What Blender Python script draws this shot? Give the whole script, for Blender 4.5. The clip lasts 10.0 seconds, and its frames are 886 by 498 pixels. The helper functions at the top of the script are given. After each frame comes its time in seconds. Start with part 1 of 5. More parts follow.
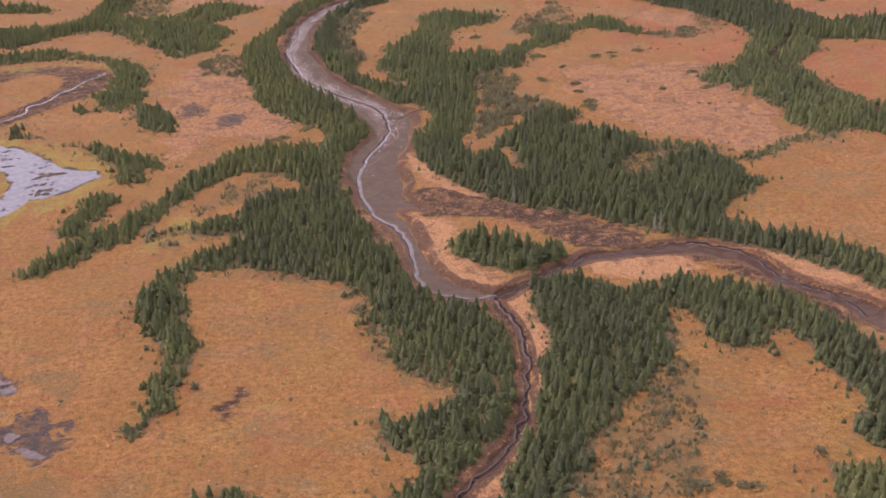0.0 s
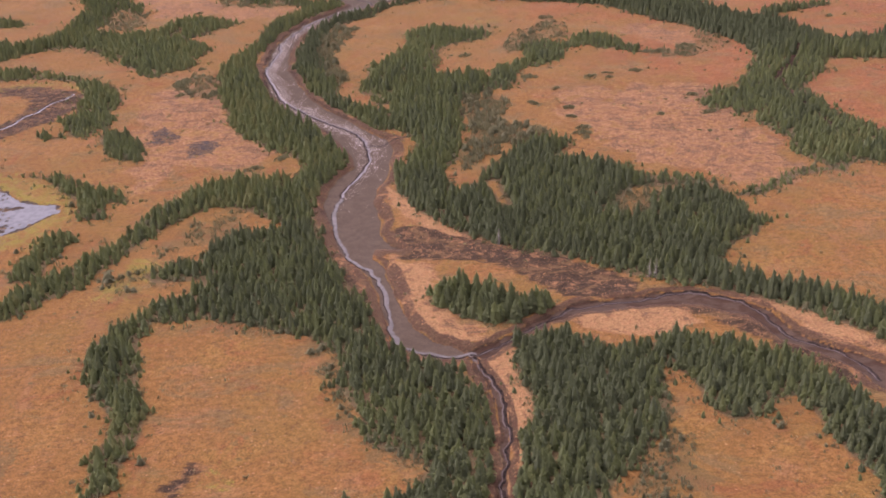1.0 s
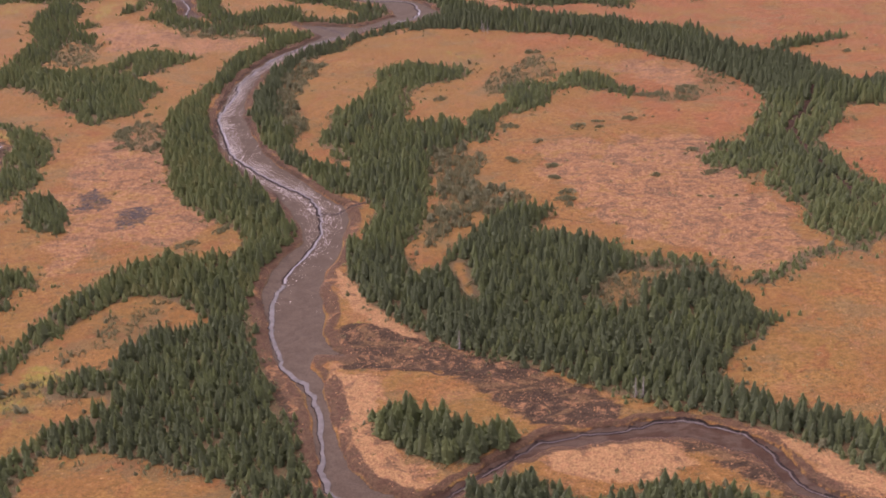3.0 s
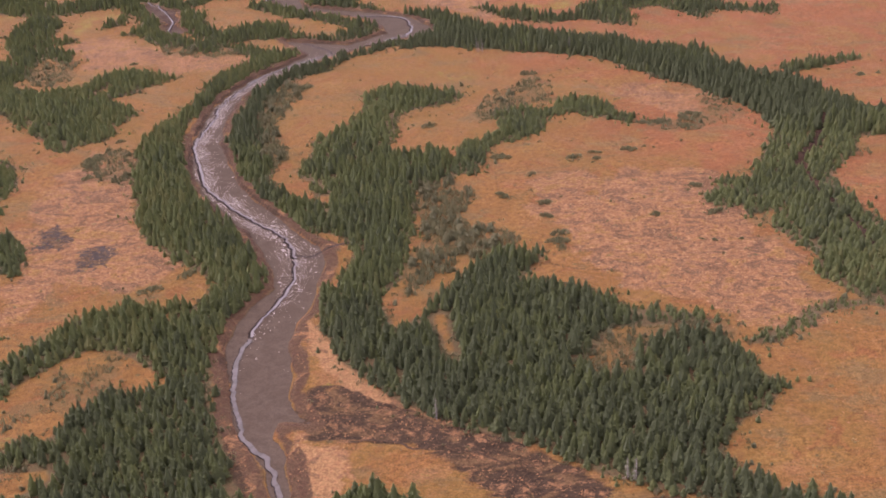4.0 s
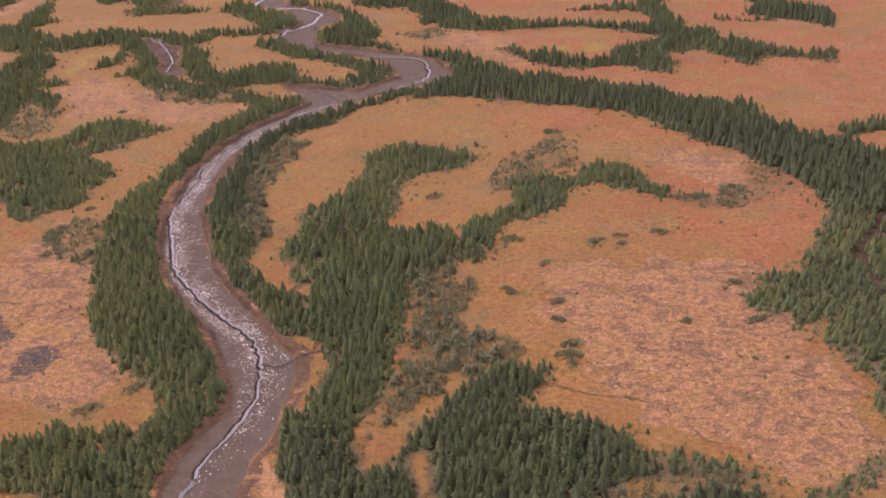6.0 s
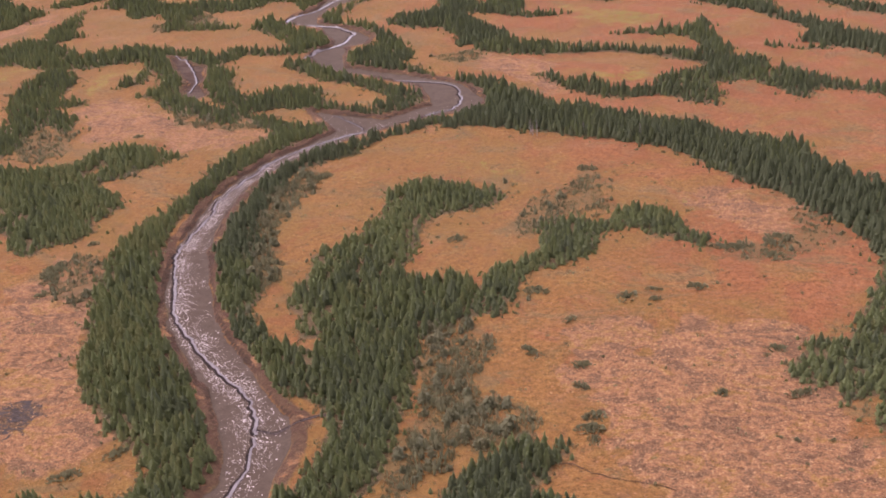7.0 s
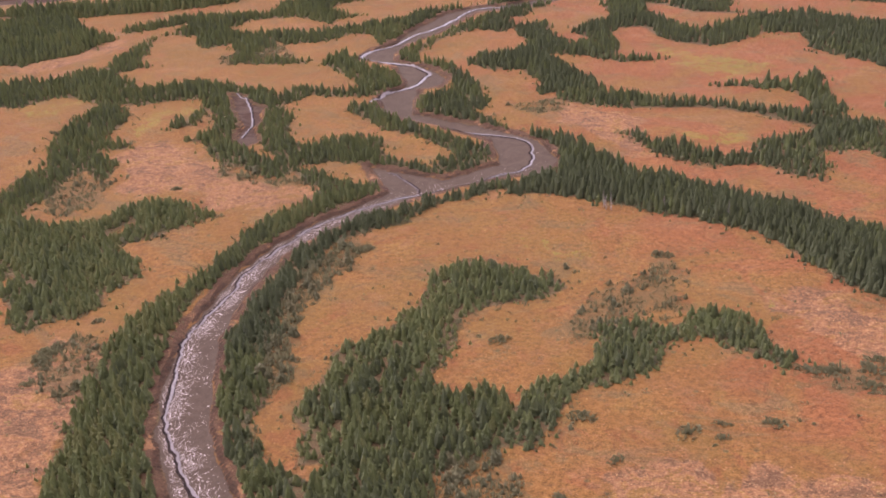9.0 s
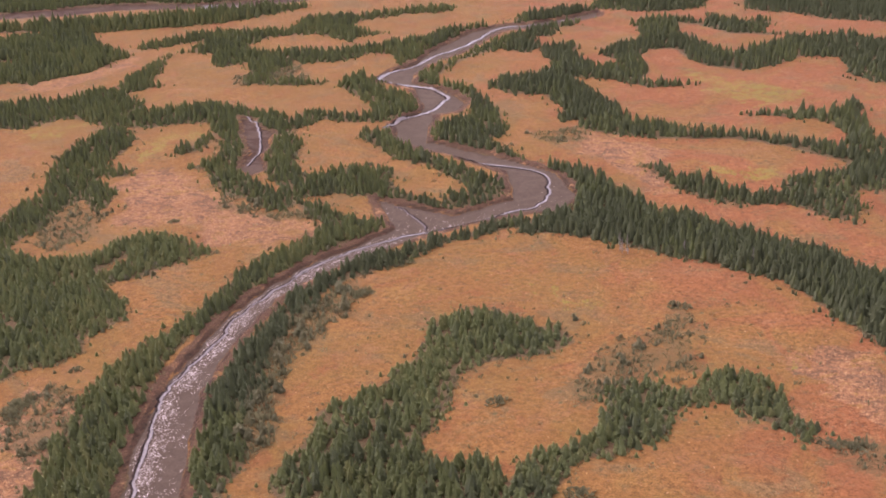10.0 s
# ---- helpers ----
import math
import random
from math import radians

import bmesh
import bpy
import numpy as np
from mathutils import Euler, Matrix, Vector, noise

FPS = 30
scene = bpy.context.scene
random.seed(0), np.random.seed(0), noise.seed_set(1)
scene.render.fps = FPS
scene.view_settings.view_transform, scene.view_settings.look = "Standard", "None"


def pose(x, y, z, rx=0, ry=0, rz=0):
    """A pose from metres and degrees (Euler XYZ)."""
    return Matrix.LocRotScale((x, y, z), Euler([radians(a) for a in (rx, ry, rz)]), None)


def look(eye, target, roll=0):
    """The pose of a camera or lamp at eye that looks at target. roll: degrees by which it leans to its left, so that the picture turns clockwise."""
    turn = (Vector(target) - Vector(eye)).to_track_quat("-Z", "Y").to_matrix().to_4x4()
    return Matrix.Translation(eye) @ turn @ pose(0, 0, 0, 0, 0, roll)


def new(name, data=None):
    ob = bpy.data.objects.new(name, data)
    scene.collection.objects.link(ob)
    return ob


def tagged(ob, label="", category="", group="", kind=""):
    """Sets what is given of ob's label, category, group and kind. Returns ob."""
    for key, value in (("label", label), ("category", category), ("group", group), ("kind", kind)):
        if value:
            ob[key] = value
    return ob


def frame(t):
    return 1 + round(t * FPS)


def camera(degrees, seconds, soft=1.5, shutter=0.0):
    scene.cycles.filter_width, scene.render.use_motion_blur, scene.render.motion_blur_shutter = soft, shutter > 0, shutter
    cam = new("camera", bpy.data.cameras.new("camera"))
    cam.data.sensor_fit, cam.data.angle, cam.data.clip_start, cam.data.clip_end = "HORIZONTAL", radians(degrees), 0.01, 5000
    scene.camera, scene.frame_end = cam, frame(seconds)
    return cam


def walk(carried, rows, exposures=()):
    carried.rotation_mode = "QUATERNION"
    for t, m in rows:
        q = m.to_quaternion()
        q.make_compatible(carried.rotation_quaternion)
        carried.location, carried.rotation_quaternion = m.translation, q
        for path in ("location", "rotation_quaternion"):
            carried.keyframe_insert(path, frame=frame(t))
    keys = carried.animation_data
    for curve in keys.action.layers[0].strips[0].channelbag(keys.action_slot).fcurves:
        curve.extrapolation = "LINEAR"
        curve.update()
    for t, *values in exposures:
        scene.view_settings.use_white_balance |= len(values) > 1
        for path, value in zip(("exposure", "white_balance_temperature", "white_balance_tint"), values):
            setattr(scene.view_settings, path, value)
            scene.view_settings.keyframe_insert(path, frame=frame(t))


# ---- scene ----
cam = camera(38.9, 10.0, soft=1.8)
PATH = [
    (0, (0.855, -4.009, 180.425), (0.829, -2.193, 179.588), -3.0),
    (0.5, (5.159, 14.564, 181.013), (5.131, 16.378, 180.172), -3.0),
    (1, (9.699, 32.686, 181.556), (9.666, 34.499, 180.714), -3.1),
    (1.5, (14.169, 51.141, 181.619), (14.133, 52.955, 180.776), -3.2),
    (2, (19.014, 69.432, 181.72), (18.971, 71.244, 180.876), -3.2),
    (2.5, (23.556, 87.669, 182.051), (23.508, 89.48, 181.205), -3.4),
    (4, (36.658, 141.603, 183.61), (36.592, 143.411, 182.758), -3.4),
    (4.5, (40.615, 159.458, 183.898), (40.536, 161.266, 183.047), -3.5),
    (5, (44.944, 177.177, 184.231), (44.847, 178.985, 183.383), -3.5),
    (5.5, (49.507, 195.368, 184.559), (49.387, 197.176, 183.712), -3.6),
    (7, (61.974, 249.105, 184.319), (61.743, 250.909, 183.487), -3.5),
    (7.5, (65.986, 266.533, 184.545), (65.71, 268.332, 183.716), -3.4),
    (8, (70.47, 283.647, 184.987), (70.147, 285.44, 184.163), -3.4),
    (8.5, (74.197, 301.07, 185.485), (73.827, 302.857, 184.666), -3.3),
    (9, (77.947, 318.134, 186.043), (77.53, 319.912, 185.227), -3.3),
    (9.5, (81.795, 334.809, 187.046), (81.34, 336.578, 186.234), -3.4),
    (10, (85.377, 351.384, 187.73), (84.891, 353.148, 186.921), -3.4),
]
walk(cam, [(t, look(eye, target, roll)) for t, eye, target, roll in PATH], exposures=[(0, 0.68, 6250, 37), (2.5, 0.64, 6250, 37), (5.5, 0.68, 6250, 37), (8.5, 0.76, 6250, 37), (10, 0.80, 6250, 37)])

# ---- world and sun: an even, bright overcast ----
SUN_HEIGHT, SUN_TURN = radians(62), radians(-60)
world = bpy.data.worlds.new("overcast")
scene.world = world
world.use_nodes = True
wn = world.node_tree.nodes
sky = wn.new("ShaderNodeTexSky")
sky.sky_type, sky.sun_disc = "NISHITA", False
sky.sun_elevation, sky.sun_rotation = SUN_HEIGHT, SUN_TURN
sky.air_density, sky.dust_density, sky.ozone_density = 1.0, 4.0, 0.6
cloud = wn.new("ShaderNodeHueSaturation")
cloud.inputs["Saturation"].default_value = 0.15
world.node_tree.links.new(sky.outputs[0], cloud.inputs["Color"])
world.node_tree.links.new(cloud.outputs[0], wn["Background"].inputs[0])
wn["Background"].inputs[1].default_value = 0.2
lamp = bpy.data.lights.new("sun", "SUN")
lamp.energy, lamp.angle, lamp.color = 0.6, radians(45), (1.0, 0.93, 0.86)
sun = new("sun", lamp)
sun.matrix_world = look((math.sin(SUN_TURN) * math.cos(SUN_HEIGHT) * 900, math.cos(SUN_TURN) * math.cos(SUN_HEIGHT) * 900, 900 * math.sin(SUN_HEIGHT)), (0, 0, 0))


# ---- materials ----
class Mat:
    """A node material with short calls for its nodes."""

    def __init__(self, name, rough=0.9, spec=0.3):
        self.m = bpy.data.materials.new(name)
        self.m.use_nodes = True
        self.n, self.l = self.m.node_tree.nodes, self.m.node_tree.links
        self.b = self.n["Principled BSDF"]
        self.set("Roughness", rough)
        self.set("Specular IOR Level", spec)
        self.co = self.n.new("ShaderNodeTexCoord").outputs["Object"]

    def set(self, socket, value):
        if hasattr(value, "is_linked"):
            self.l.new(value, self.b.inputs[socket])
        else:
            self.b.inputs[socket].default_value = value

    def put(self, node, key, value):
        if hasattr(value, "is_linked"):
            self.l.new(value, node.inputs[key])
        else:
            node.inputs[key].default_value = value

    def stretch(self, sx, sy, sz, turn=0.0):
        k = self.n.new("ShaderNodeMapping")
        self.l.new(self.co, k.inputs[0])
        k.inputs["Scale"].default_value = (sx, sy, sz)
        k.inputs["Rotation"].default_value = (0, 0, turn)
        return k.outputs[0]

    def noise(self, scale, detail=4, rough=0.55, warp=0.0, co=None):
        k = self.n.new("ShaderNodeTexNoise")
        self.l.new(co or self.co, k.inputs["Vector"])
        k.inputs["Scale"].default_value, k.inputs["Detail"].default_value = scale, detail
        k.inputs["Roughness"].default_value, k.inputs["Distortion"].default_value = rough, warp
        return k.outputs["Fac"]

    def cells(self, scale, co=None):
        k = self.n.new("ShaderNodeTexVoronoi")
        self.l.new(co or self.co, k.inputs["Vector"])
        k.inputs["Scale"].default_value = scale
        return k.outputs["Distance"]

    def attr(self, name):
        k = self.n.new("ShaderNodeAttribute")
        k.attribute_name = name
        return k.outputs["Fac"]

    def calc(self, op, a, b=0.0, clamp=False):
        k = self.n.new("ShaderNodeMath")
        k.operation, k.use_clamp = op, clamp
        self.put(k, 0, a)
        self.put(k, 1, b)
        return k.outputs[0]

    def step(self, value, low, high, a=0.0, b=1.0):
        k = self.n.new("ShaderNodeMapRange")
        k.interpolation_type = "SMOOTHSTEP"
        for i, v in enumerate((value, low, high, a, b)):
            self.put(k, i, v)
        return k.outputs[0]

    def mix(self, fac, a, b, how="MIX"):
        k = self.n.new("ShaderNodeMix")
        k.data_type, k.blend_type = "RGBA", how
        for key, v in ((0, fac), (6, a), (7, b)):
            if not hasattr(v, "is_linked") and key != 0:
                v = (*v, 1.0)
            self.put(k, key, v)
        return k.outputs[2]

    def ragged(self, name, grain, low=0.42, high=0.58, push=0.9):
        """A plan mask with its edge broken up by grain."""
        a = self.calc("ADD", self.attr(name), self.calc("MULTIPLY", self.calc("SUBTRACT", grain, 0.5), push))
        return self.step(a, low, high)

    def bump(self, height, strength=0.5, dist=0.3):
        k = self.n.new("ShaderNodeBump")
        k.inputs["Strength"].default_value, k.inputs["Distance"].default_value = strength, dist
        self.l.new(height, k.inputs["Height"])
        self.l.new(k.outputs[0], self.b.inputs["Normal"])


def ground_material():
    g = Mat("marsh_ground", 0.95, 0.15)
    grit = g.noise(1.6, 5, 0.85)
    wide, mid, tuft, fine = g.noise(0.012, 3), g.noise(0.07, 5, 0.6, 0.6), g.noise(0.5, 5, 0.65), g.noise(2.2, 4, 0.7)
    streak = g.noise(0.9, 4, 0.65, 0.8, g.stretch(0.7, 1.35, 1, 0.5))
    c = g.mix(g.ragged("ochre", wide, 0.3, 0.7, 1.2), MEADOW_ORANGE, MEADOW_OCHRE)
    drift = g.noise(0.03, 5, 0.6, 1.0)
    c = g.mix(g.calc("MULTIPLY", g.step(drift, 0.45, 0.60), 0.75), c, MEADOW_YELLOW)
    c = g.mix(g.calc("MULTIPLY", g.step(g.noise(0.045, 6, 0.65, 1.5), 0.53, 0.66), 0.65), c, MEADOW_RUST)
    c = g.mix(g.calc("MULTIPLY", g.step(mid, 0.52, 0.70), 0.55), c, MEADOW_STRAW)
    c = g.mix(g.calc("MULTIPLY", g.step(streak, 0.52, 0.72), 0.35), c, MEADOW_RUST)
    c = g.mix(g.calc("MULTIPLY", g.step(tuft, 0.55, 0.75), 0.35), c, MEADOW_OLIVE)
    c = g.mix(g.calc("MULTIPLY", g.step(g.noise(0.04, 7, 0.7, 1.2, g.stretch(0.8, 1.3, 1, 0.4)), 0.52, 0.63), 0.7), c, MEADOW_OLIVE)
    pale = g.mix(g.step(streak, 0.42, 0.66), PALE_STRAW, PALE_ROSE)
    mottle = g.noise(0.26, 9, 0.76, 0.8, g.stretch(0.8, 1.25, 1, 0.6))
    c = g.mix(g.calc("MULTIPLY", g.step(mottle, 0.52, 0.64), 0.42), c, DEAD_STALK)
    pale = g.mix(g.calc("MULTIPLY", g.step(g.noise(0.6, 6, 0.8, 0.6), 0.50, 0.62), 0.6), pale, DEAD_STALK)
    blotch = g.noise(0.095, 4, 0.6, 1.6, g.stretch(0.85, 1.2, 1, 0.9))
    broken = g.calc("ADD", blotch, g.calc("MULTIPLY", g.calc("SUBTRACT", g.noise(0.7, 4, 0.75), 0.5), 0.4))
    pale = g.mix(g.calc("MULTIPLY", g.step(broken, 0.49, 0.59), 0.8), pale, OLD_SEDGE)
    pale = g.mix(g.calc("MULTIPLY", g.step(broken, 0.44, 0.38), 0.8), pale, MEADOW_YELLOW)
    pale = g.mix(g.calc("MULTIPLY", g.step(g.noise(1.1, 3, 0.7, 0.4), 0.57, 0.65), 0.75), pale, BLEACHED)
    straw = g.ragged("pale", g.noise(0.032, 6, 0.6, 1.2), 0.42, 0.60, 2.4)
    c = g.mix(g.calc("MULTIPLY", straw, 0.94), c, pale)
    c = g.mix(g.calc("MULTIPLY", g.step(g.noise(0.8, 3, 0.6, 0.3), 0.64, 0.72), 0.35), c, BLEACHED)
    dots = g.calc("MULTIPLY", g.step(g.cells(0.16), 0.16, 0.10), g.step(g.noise(0.05, 3), 0.46, 0.60))
    c = g.mix(g.calc("MULTIPLY", dots, 0.7), c, HUMMOCK)
    patchy = g.noise(0.11, 5, 0.62, 1.0, g.stretch(0.7, 1.5, 1, 0.2))
    brown = g.mix(g.step(patchy, 0.37, 0.51), BROWN_SEDGE, BROWN_PEAT)
    brown = g.mix(g.step(g.noise(0.24, 6, 0.75, 0.5), 0.52, 0.62), brown, g.mix(g.step(streak, 0.45, 0.6), MEADOW_STRAW, OLD_SEDGE))
    c = g.mix(g.ragged("brown", patchy, 0.38, 0.60, 1.2), c, brown)
    dry = g.mix(g.step(g.noise(0.5, 5, 0.7, 0.5), 0.45, 0.62), DRY_STRAW, MEADOW_STRAW)
    dry = g.mix(g.calc("MULTIPLY", g.step(g.noise(0.13, 5, 0.7, 1.0), 0.54, 0.64), 0.8), dry, OLD_SEDGE)
    c = g.mix(g.ragged("straw", g.noise(0.15, 5, 0.65, 0.8), 0.40, 0.58, 1.2), c, dry)
    olive = g.mix(g.step(tuft, 0.42, 0.58), SCRUB_OLIVE, SCRUB_DARK)
    c = g.mix(g.calc("MULTIPLY", g.ragged("scrub", g.noise(0.11, 6, 0.72, 0.8), 0.48, 0.64, 3.2), 0.6), c, olive)
    moss = g.mix(g.step(tuft, 0.42, 0.6), MOSS_YELLOW, MOSS_GREEN)
    c = g.mix(g.calc("MULTIPLY", g.ragged("moss", g.noise(0.07, 7, 0.75, 1.0), 0.54, 0.68, 3.6), g.step(g.noise(0.16, 6, 0.7, 1.2), 0.42, 0.56, 0.1, 0.75)), c, moss)
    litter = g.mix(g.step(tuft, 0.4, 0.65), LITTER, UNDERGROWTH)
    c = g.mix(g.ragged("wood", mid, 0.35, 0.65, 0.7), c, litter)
    c = g.mix(g.ragged("dark", g.noise(0.16, 5, 0.62, 0.8), 0.46, 0.54, 1.6), c, g.mix(g.step(mottle, 0.47, 0.56), WET_PEAT, BROWN_SEDGE))
    bank = g.mix(g.step(tuft, 0.42, 0.6), BANK, BANK_RED)
    bank = g.mix(g.step(g.noise(0.09, 5, 0.65, 0.8), 0.55, 0.64), bank, pale)
    c = g.mix(g.ragged("bank", mid, 0.4, 0.7, 1.4), c, bank)
    silt = g.mix(g.step(g.noise(0.16, 5, 0.6, 1.2), 0.38, 0.66), MUD, MUD_LIGHT)
    silt = g.mix(g.calc("MULTIPLY", g.step(tuft, 0.5, 0.72), 0.5), silt, MUD_DARK)
    silt = g.mix(g.ragged("peat", mid, 0.4, 0.6, 0.4), silt, g.mix(g.step(patchy, 0.42, 0.58), PEAT_MUD, BANK_RED))
    c = g.mix(g.ragged("lip", tuft, 0.40, 0.62, 0.8), c, g.mix(g.step(mottle, 0.42, 0.60), BANK_LIP, BANK_RED))
    m = g.ragged("mud", tuft, 0.42, 0.58, 0.5)
    c = g.mix(m, c, silt)
    # Scales the colour: darker where the tuft, fine and grit noises are low.
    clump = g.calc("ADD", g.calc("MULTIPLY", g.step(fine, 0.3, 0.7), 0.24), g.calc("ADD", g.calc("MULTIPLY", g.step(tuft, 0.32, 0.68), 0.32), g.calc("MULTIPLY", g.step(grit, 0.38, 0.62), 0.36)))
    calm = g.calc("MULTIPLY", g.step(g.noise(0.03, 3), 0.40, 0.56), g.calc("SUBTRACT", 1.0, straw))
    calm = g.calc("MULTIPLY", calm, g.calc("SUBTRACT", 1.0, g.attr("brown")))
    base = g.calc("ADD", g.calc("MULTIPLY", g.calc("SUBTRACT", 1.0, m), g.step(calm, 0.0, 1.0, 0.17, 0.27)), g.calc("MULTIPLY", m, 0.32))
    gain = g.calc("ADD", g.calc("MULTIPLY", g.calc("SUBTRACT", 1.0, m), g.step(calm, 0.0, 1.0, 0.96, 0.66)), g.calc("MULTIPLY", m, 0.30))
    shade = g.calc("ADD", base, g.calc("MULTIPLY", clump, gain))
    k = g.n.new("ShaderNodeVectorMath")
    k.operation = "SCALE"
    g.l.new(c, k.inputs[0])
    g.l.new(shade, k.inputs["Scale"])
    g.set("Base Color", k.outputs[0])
    # Pinkish sheen at low viewing angles stands in for distance haze.
    g.set("Sheen Weight", g.step(m, 0.0, 1.0, 0.14, 0.0))
    g.set("Sheen Roughness", 0.2)
    g.set("Sheen Tint", (1.0, 0.68, 0.66, 1.0))
    g.set("Roughness", g.step(m, 0.0, 1.0, 0.97, 0.88))
    rough = g.calc("ADD", g.calc("MULTIPLY", tuft, 1.0), g.calc("MULTIPLY", fine, 0.5))
    g.bump(g.calc("MULTIPLY", rough, g.step(m, 0.0, 1.0, 1.0, 0.25)), 0.6, 0.6)
    return g.m


MEADOW_OCHRE, MEADOW_ORANGE, MEADOW_STRAW = (0.30, 0.146, 0.043), (0.325, 0.127, 0.048), (0.36, 0.178, 0.082)
MEADOW_YELLOW = (0.295, 0.162, 0.044)
MEADOW_RUST, MEADOW_OLIVE = (0.29, 0.108, 0.042), (0.23, 0.15, 0.062)
PALE_STRAW, PALE_ROSE, DEAD_STALK = (0.395, 0.198, 0.092), (0.335, 0.154, 0.066), (0.17, 0.092, 0.052)
BROWN_SEDGE, BROWN_PEAT, BANK = (0.175, 0.100, 0.046), (0.072, 0.044, 0.026), (0.17, 0.098, 0.053)
DRY_STRAW = (0.45, 0.245, 0.108)
OLD_SEDGE = (0.17, 0.093, 0.05)
BANK_LIP = (0.07, 0.043, 0.026)
BLEACHED, HUMMOCK, BANK_RED = (0.50, 0.30, 0.15), (0.12, 0.115, 0.05), (0.105, 0.054, 0.032)
SCRUB_OLIVE, SCRUB_DARK, PEAT_MUD = (0.22, 0.145, 0.058), (0.15, 0.105, 0.045), (0.155, 0.098, 0.066)
MOSS_YELLOW, MOSS_GREEN = (0.37, 0.30, 0.05), (0.21, 0.18, 0.05)
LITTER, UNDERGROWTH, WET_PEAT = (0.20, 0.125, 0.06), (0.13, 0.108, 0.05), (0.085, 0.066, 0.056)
MUD, MUD_LIGHT, MUD_DARK = (0.155, 0.106, 0.071), (0.186, 0.131, 0.091), (0.115, 0.074, 0.048)
ground_mat = ground_material()


def foliage_material(name, deep, fresh, warm):
    f = Mat(name, 0.85, 0.2)
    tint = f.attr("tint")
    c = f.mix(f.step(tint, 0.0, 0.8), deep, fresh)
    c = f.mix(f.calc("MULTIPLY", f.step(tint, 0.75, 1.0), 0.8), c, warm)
    grain = f.noise(1.6, 3, 0.7)
    c = f.mix(f.calc("MULTIPLY", f.step(grain, 0.5, 0.7), 0.25), c, warm)
    f.set("Base Color", c)
    # Bluish sheen added to lift the dark needles, in place of haze.
    f.set("Sheen Weight", 0.1)
    f.set("Sheen Tint", (0.85, 0.97, 1.0, 1.0))
    f.set("Sheen Roughness", 0.6)
    through_light = f.n.new("ShaderNodeBsdfTranslucent")
    f.l.new(c, through_light.inputs[0])
    both = f.n.new("ShaderNodeMixShader")
    both.inputs[0].default_value = 0.5
    f.l.new(f.b.outputs[0], both.inputs[1])
    f.l.new(through_light.outputs[0], both.inputs[2])
    f.l.new(both.outputs[0], f.n["Material Output"].inputs[0])
    return f.m


needles_mat = foliage_material("spruce_needles", (0.138, 0.155, 0.075), (0.194, 0.216, 0.081), (0.25, 0.244, 0.094))
scrub_mat = foliage_material("scrub_leaves", (0.155, 0.152, 0.078), (0.215, 0.195, 0.10), (0.28, 0.21, 0.11))


def plain_material(name, a, b, scale, rough=0.9, spec=0.3):
    p = Mat(name, rough, spec)
    n = p.noise(scale, 5, 0.65)
    p.set("Base Color", p.mix(p.step(n, 0.35, 0.65), a, b))
    p.bump(n, 0.4, 0.1)
    return p.m


bark_mat = plain_material("grey_bark", (0.12, 0.095, 0.08), (0.22, 0.18, 0.155), 3.0)
stone_mat = plain_material("pale_stone", (0.33, 0.27, 0.24), (0.64, 0.55, 0.51), 0.5, 0.7)
crack_mat = plain_material("peat_crack", (0.035, 0.022, 0.015), (0.10, 0.06, 0.035), 0.6, 0.95, 0.1)
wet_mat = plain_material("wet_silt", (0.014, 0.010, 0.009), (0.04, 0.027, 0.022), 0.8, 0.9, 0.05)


def water_material(name, tone, gloss=0.6):
    w = Mat(name, 0.22, gloss)
    w.set("IOR", 1.33)
    w.set("Base Color", w.mix(w.step(w.noise(0.4, 3), 0.4, 0.6), tone, tuple(v * 1.25 for v in tone)))
    w.bump(w.noise(1.5, 3), 0.08, 0.05)
    return w.m


water_mat = water_material("shallow_stream", (0.165, 0.138, 0.132), 0.55)
# The same stream, made duller in colour where it reflects less sky.
dull_mat = water_material("dull_stream", (0.105, 0.088, 0.08), 0.25)
# Brown silt; base lowered further for the dark banks that the trickles reflect.
silty_mat = water_material("silty_trickle", (0.095, 0.072, 0.064), 0.22)
pond_mat = water_material("pond_water", (0.10, 0.094, 0.098), 0.4)


# ---- the plan, in metres ----
STANDS, CLEARINGS, SAPLINGS, CHANNELS, STREAMS, POOLS, ZONES = {}, {}, {}, {}, {}, {}, {}
STANDS["west_belt"] = [(-148, 378), (-142, 380), (-135, 389), (-129, 397), (-122, 402), (-115, 417), (-107, 438), (-100, 452), (-91, 465), (-83, 471), (-71, 466), (-54, 451), (-45, 456), (-38, 487), (-35, 508), (-34, 517), (-40, 532), (-51, 506), (-57, 492), (-63, 486), (-72, 499), (-83, 497), (-92, 491), (-99, 477), (-106, 464), (-112, 445), (-119, 430), (-127, 418), (-134, 411), (-141, 398), (-145, 388), (-149, 381)]
STANDS["pond_spur"] = [(-147, 418), (-146, 423), (-143, 432), (-141, 438), (-137, 453), (-130, 443), (-133, 441), (-136, 430), (-135, 415), (-141, 414)]
STANDS["pond_grove"] = [(-168, 513), (-160, 511), (-144, 501), (-133, 492), (-124, 487), (-119, 479), (-126, 480), (-128, 478), (-126, 466), (-134, 466), (-138, 482), (-146, 492), (-159, 509)]
STANDS["marsh_arc"] = [(-260, 635), (-240, 647), (-223, 651), (-211, 654), (-195, 651), (-180, 644), (-172, 620), (-168, 595), (-172, 582), (-170, 577), (-162, 561), (-155, 559), (-153, 568), (-148, 568), (-153, 595), (-152, 612), (-160, 632), (-175, 644), (-197, 659), (-218, 668), (-233, 666), (-244, 663), (-266, 654)]
